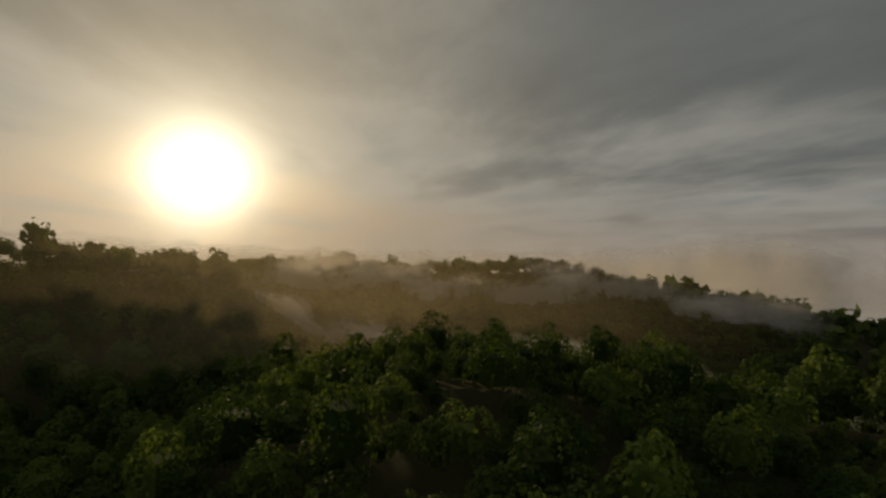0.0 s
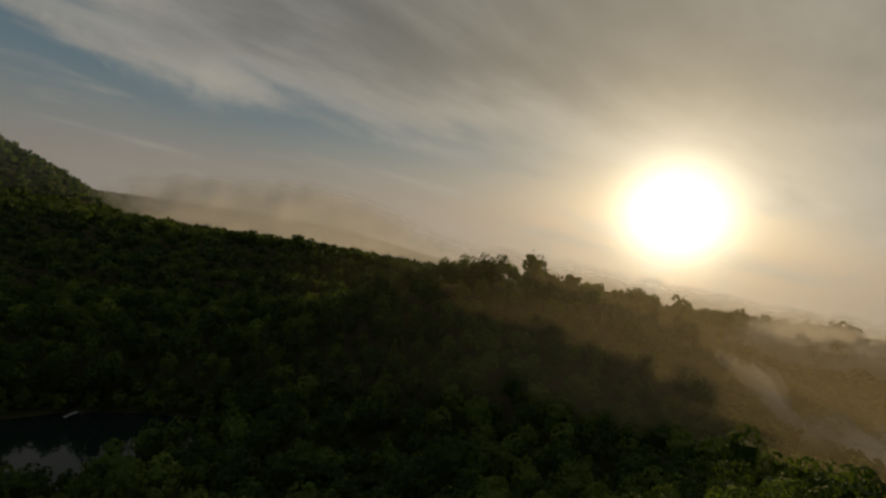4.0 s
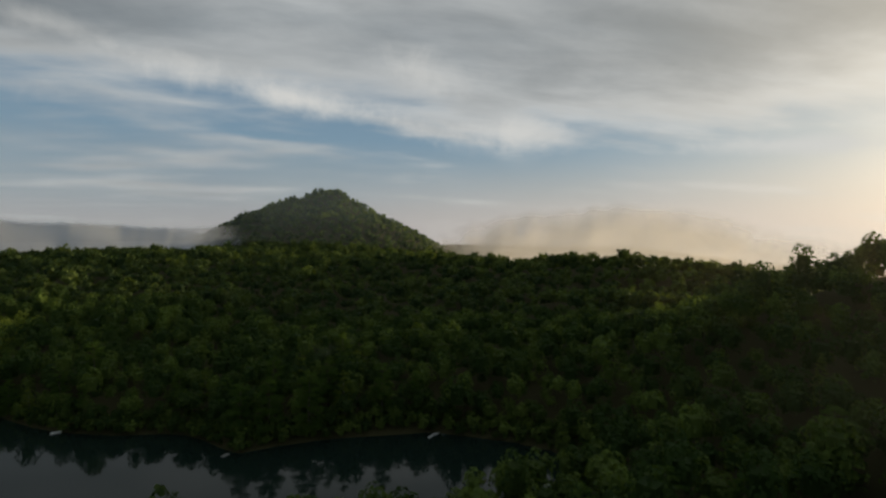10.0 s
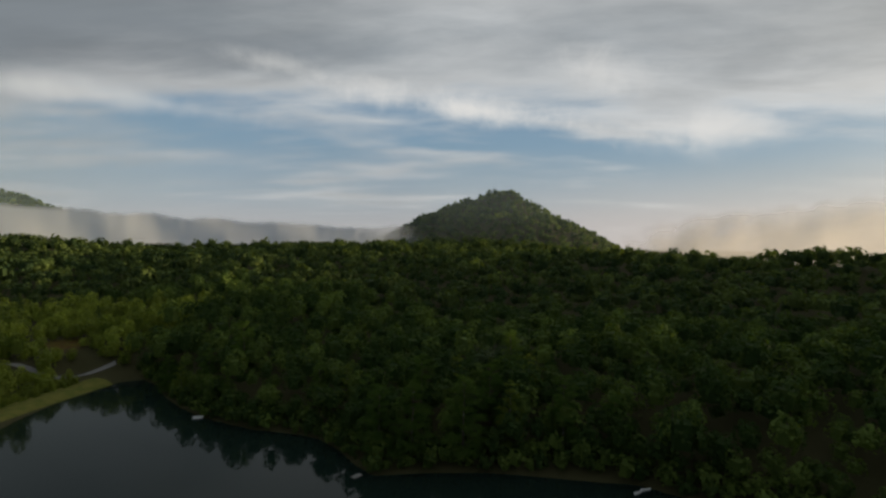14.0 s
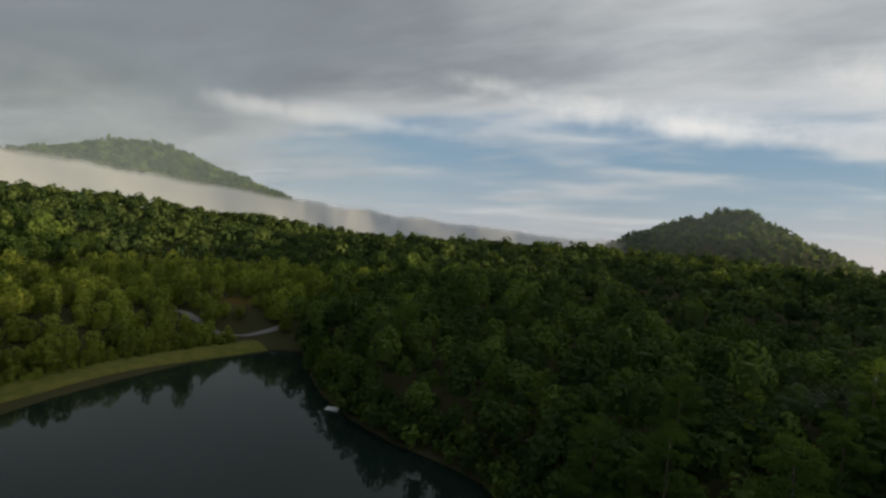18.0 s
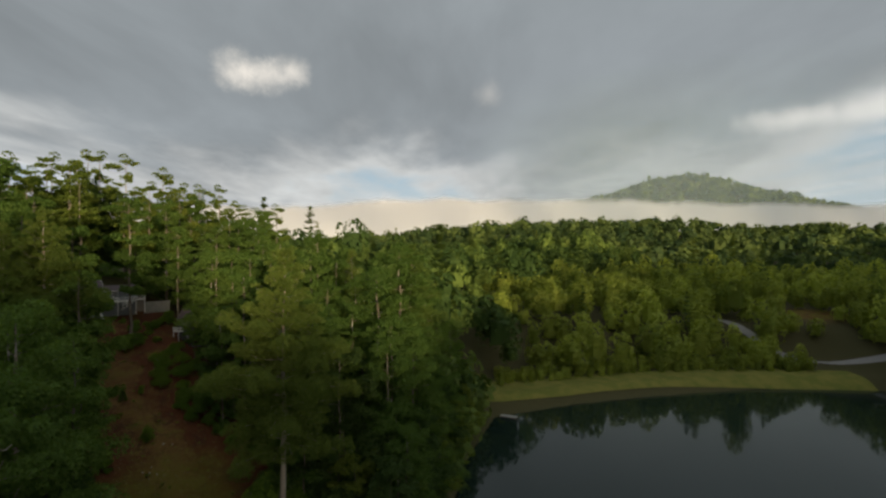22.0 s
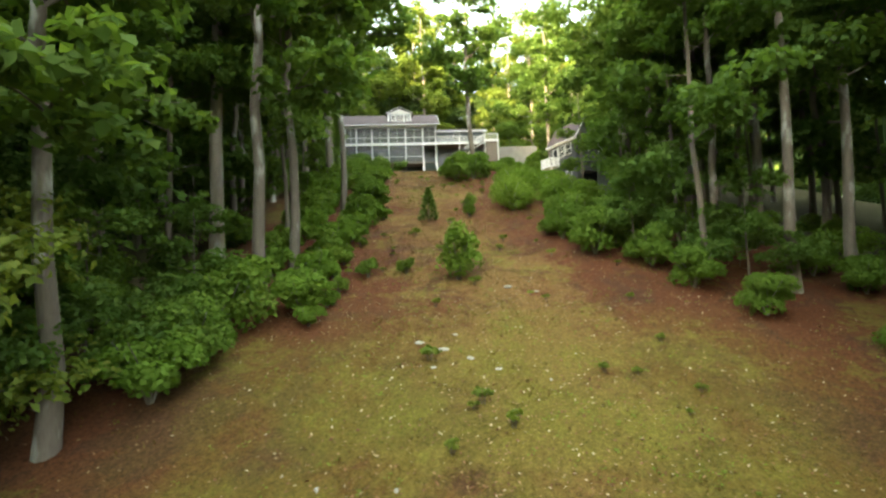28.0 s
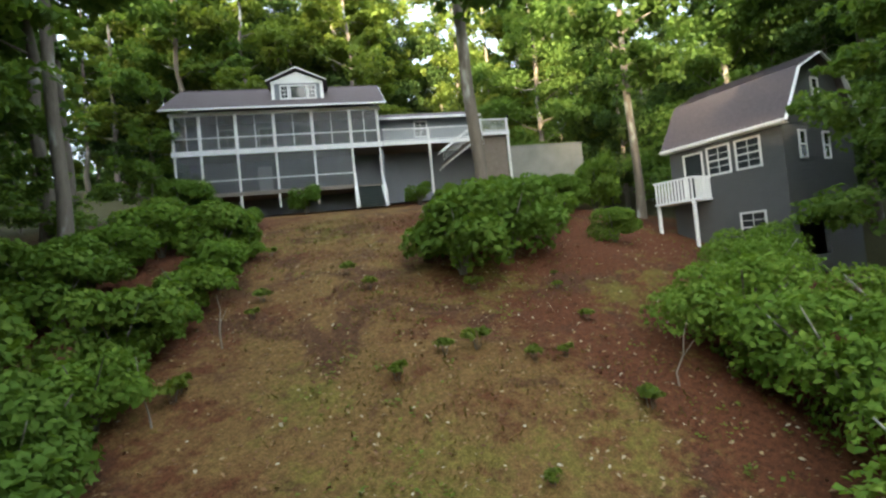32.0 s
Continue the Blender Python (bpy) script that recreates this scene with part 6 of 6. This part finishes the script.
def stone(name, seed, size, label):
    r = np.random.RandomState(seed)
    bm = bmesh.new()
    bmesh.ops.create_icosphere(bm, subdivisions=2, radius=size)
    for v in bm.verts:
        k = 1 + 0.28 * noise.noise(v.co * (1.7 / size) + Vector((seed, 0, 0)))
        k += 0.10 * noise.noise(v.co * (5.0 / size) + Vector((0, seed, 0)))
        v.co = Vector((v.co.x * k * 1.25, v.co.y * k, v.co.z * k * 0.45))
    ob = part(name, bm, ROCK, None)
    return tagged(ob, label, "stone")


for i, (s, l, size) in enumerate(((40.3, 1.9, 0.33), (40.9, 3.0, 0.22), (45.6, -1.4, 0.30), (46.2, -0.6, 0.24), (45.2, -2.2, 0.26), (46.8, -1.8, 0.18), (44.6, -0.9, 0.16),
                                  (47.0, 0.2, 0.2), (62, -1.0, 0.3), (63, 0.6, 0.25), (64.5, -0.4, 0.28), (66, 0.9, 0.22), (65.5, -1.8, 0.2), (67.2, -0.2, 0.24))):
    st = stone("stone", 50 + i, size * 0.62, "pale lichen-covered stone half sunk in the slope")
    st.matrix_basis = spot(s, l, -size * 0.12, i * 1.3)
    st["group"] = "stones on the slope"


def make_branch(s, l, seed):
    r = np.random.RandomState(seed)
    q = tube(wandering(r, (0, 0, 0), (0.25, 0.1, 1.3), 4, 0.05), [0.018, 0.016, 0.013, 0.01, 0.005], 5)
    q += tube([(0.1, 0.05, 0.6), (0.35, -0.1, 0.95)], [0.010, 0.004], 4)
    ob = new("dead_stick", welded("dead_stick", q, BARK_PALE))
    ob.matrix_basis = spot(s, l, -0.05, r.uniform(0, 6))
    tagged(ob, "thin dead stick standing in the leaf litter", "stick")


make_branch(18.2, 5.1, 3)
make_branch(17.2, -4.6, 4)
make_branch(14.5, -4.0, 5)

# ---- mist and fog banks ----
def fog_roll(name, spine, mat, label, seed, lump=14.0, rows=14, thick=0.5, foot=0.75, crisp=False):
    """A rolling bank of fog: spine points are (x, y, bottom, top, opacity)."""
    r = np.random.RandomState(seed)
    pts = np.array(spine, float)
    seg = np.concatenate([[0], np.cumsum(np.hypot(*(np.diff(pts[:, :2], axis=0).T)))])
    total = seg[-1]
    n = max(40, int(total / 14))
    t = np.linspace(0, total, n)
    P = np.stack([np.interp(t, seg, pts[:, k]) for k in range(5)], 1)
    for k in (0, 1, 2, 3, 4):
        w = np.ones(9) / 9
        pad = np.pad(P[:, k], 4, mode="edge")
        P[:, k] = np.convolve(pad, w, "valid")
    d = np.gradient(P[:, :2], axis=0)
    d /= np.linalg.norm(d, axis=1)[:, None]
    side = np.stack([-d[:, 1], d[:, 0]], 1)
    V, D = [], []
    for j in range(rows):
        f = j / (rows - 1)
        h = P[:, 3] - P[:, 2]
        z = P[:, 2] + h * f
        out = np.cos((f - 0.25) * 2.1) * h * thick
        x, y = P[:, 0] + side[:, 0] * out, P[:, 1] + side[:, 1] * out
        big = wobble(t + z * 0.6, z * 2.2 + seed * 50, lump * 22, seed) * lump * 0.8
        small = wobble(t + z, z * 1.7, lump * 7, seed + 1) * lump * 0.12
        x, y = x + side[:, 0] * (big + small), y + side[:, 1] * (big + small)
        z = z + (wobble(t, t * 0, lump * 10, seed + 2) * 0.8 + wobble(t, t * 0, lump * 2.6, seed + 3) * 0.25) * lump * 0.5 * f
        V.append(np.stack([x, y, z], 1))
        edge = np.clip(np.minimum(np.arange(n), np.arange(n)[::-1]) / (n * 0.10), 0, 1)
        if crisp:
            body = np.interp(f, [0, 0.2, 0.8, 0.93, 1.0], [1.0, 1.4, 1.35, 1.0, 0.15])
        else:
            body = np.interp(f, [0, 0.3, 0.6, 0.85, 1.0], [foot, 1.05, 1.0, 0.55, 0.0])
        D.append(P[:, 4] * edge * body)
    V = np.array(V)
    i = np.arange(rows * n).reshape(rows, n)
    F = np.stack([i[:-1, :-1], i[:-1, 1:], i[1:, 1:], i[1:, :-1]], -1).reshape(-1, 4)
    me = mesh_of(name, V.reshape(-1, 3), F, mat, True)
    me.attributes.new("depth", "FLOAT", "POINT").data.foreach_set("value", np.array(D).ravel().astype(np.float32))
    ob = new(name, me)
    ob.visible_shadow = False
    return tagged(ob, label, "fog", kind="stuff")


def around(bearing, dist, bottom, top, opacity, ox=0.0, oy=100.0):
    a = radians(bearing)
    return (ox - math.sin(a) * dist, oy + math.cos(a) * dist, bottom, top, opacity)


fog_roll("fog_bank", [around(128, 1375, -90, 150, 0.9), around(112, 1375, -90, 154, 1.0), around(98, 1382, -90, 152, 1.0), around(90, 1390, -90, 172, 1.0), around(84, 1394, -90, 178, 1.0),
                      around(75, 1450, -90, 178, 1.0), around(66, 1480, -90, 182, 1.0), around(54, 1560, -90, 162, 1.0), around(45, 1557, -90, 148, 1.0), around(35, 1551, -90, 130, 0.95),
                      around(23, 1560, -90, 114, 0.9), around(15, 1600, -90, 104, 0.8), around(8, 1700, -90, 128, 0.6), around(3, 1750, -90, 135, 0.35)],
         FOG, "cream-white fog bank lying along the western ridge", 3, crisp=True)
fog_roll("fog_bank", [around(-8, 2150, -150, 112, 0.6), around(-14.6, 2004, -150, 146, 1), around(-21.7, 2006, -150, 190, 1), around(-28.6, 2011, -150, 225, 1), around(-38.4, 2023, -150, 262, 1),
                      around(-47.2, 2037, -150, 205, 0.9), around(-55, 2053, -150, 120, 0.8), around(-68, 2062, -150, 112, 0.75), around(-88, 2316, -150, 80, 0.8), around(-110, 2400, -150, 122, 0.85),
                      around(-125, 2460, -150, 180, 0.9), around(-135, 2500, -150, 284, 0.95), around(-141, 2524, -150, 303, 0.95), around(-146, 2538, -150, 235, 0.9), around(-154, 2500, -150, 200, 0.7)],
         FOG_SOFT, "rosy morning fog filling the valley beyond the eastern ridge", 8)
# ragged mist: short wisps strewn along lines over the tree tops
mist_r = np.random.RandomState(77)
for line, count, tall, op, label in ((((406, -51), (299, -224), (244, -306), (165, -370)), 32, 36, 1.0, "ragged wisp of mist rising from the forest valley"),
                                     (((560, 60), (600, -150), (560, -400), (430, -600)), 14, 55, 1.0, "mist lying in the far valley")):
    pts = np.array(line, float)
    for _ in range(count):
        f = mist_r.uniform(0, len(pts) - 1.001)
        c = pts[int(f)] + (pts[int(f) + 1] - pts[int(f)]) * (f - int(f)) + mist_r.normal(size=2) * 22
        a = math.atan2(*(pts[int(f) + 1] - pts[int(f)])[::-1]) + mist_r.normal() * 0.25
        long = mist_r.uniform(0.8, 2.2) * tall
        spine = []
        for u, o in ((-1, 0.0), (-0.4, 1), (0.3, 1), (1, 0.0)):
            x, y = c[0] + math.cos(a) * u * long, c[1] + math.sin(a) * u * long
            g0 = lay(x, y) + 7
            spine.append((x, y, g0, g0 + tall * mist_r.uniform(0.6, 1.1), o * op))
        fog_roll("mist", spine, MIST, label, mist_r.randint(1, 999), lump=5.0, rows=12, thick=0.3, foot=0.0)
# a wisp drifting up from the point in the lake
fog_roll("mist", [(-62, 222, 16, 40, 0.0), (-42, 234, 18, 50, 0.2), (-18, 250, 20, 56, 0.28), (6, 268, 22, 58, 0.25), (28, 282, 24, 52, 0.0)], MIST, "thin wisp of mist drifting above the trees on the point", 61,
         lump=4.0, rows=12, thick=0.3, foot=0.0)
# the blue of distance, put into a tinted see-through sheet before the mountains
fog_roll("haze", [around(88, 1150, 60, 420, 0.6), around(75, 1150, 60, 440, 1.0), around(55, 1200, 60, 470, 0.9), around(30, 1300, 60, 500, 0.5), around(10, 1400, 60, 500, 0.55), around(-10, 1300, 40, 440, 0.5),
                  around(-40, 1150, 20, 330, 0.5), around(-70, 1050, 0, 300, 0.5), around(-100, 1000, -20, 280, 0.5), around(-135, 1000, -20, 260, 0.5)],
         HAZE, "see-through bluish sheet for the haze before the distant mountains", 12, lump=3.0)
# added sheets over the near forest towards the sun, tinted gold for its glare
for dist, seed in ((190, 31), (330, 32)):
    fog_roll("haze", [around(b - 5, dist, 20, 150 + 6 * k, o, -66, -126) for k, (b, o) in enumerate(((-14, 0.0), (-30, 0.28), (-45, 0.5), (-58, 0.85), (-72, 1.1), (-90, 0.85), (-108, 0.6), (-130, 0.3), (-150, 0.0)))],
             VEIL, "gold-tinted sheet added above the forest for the rising sun's glare", seed, lump=3.0, rows=24, foot=0.1)
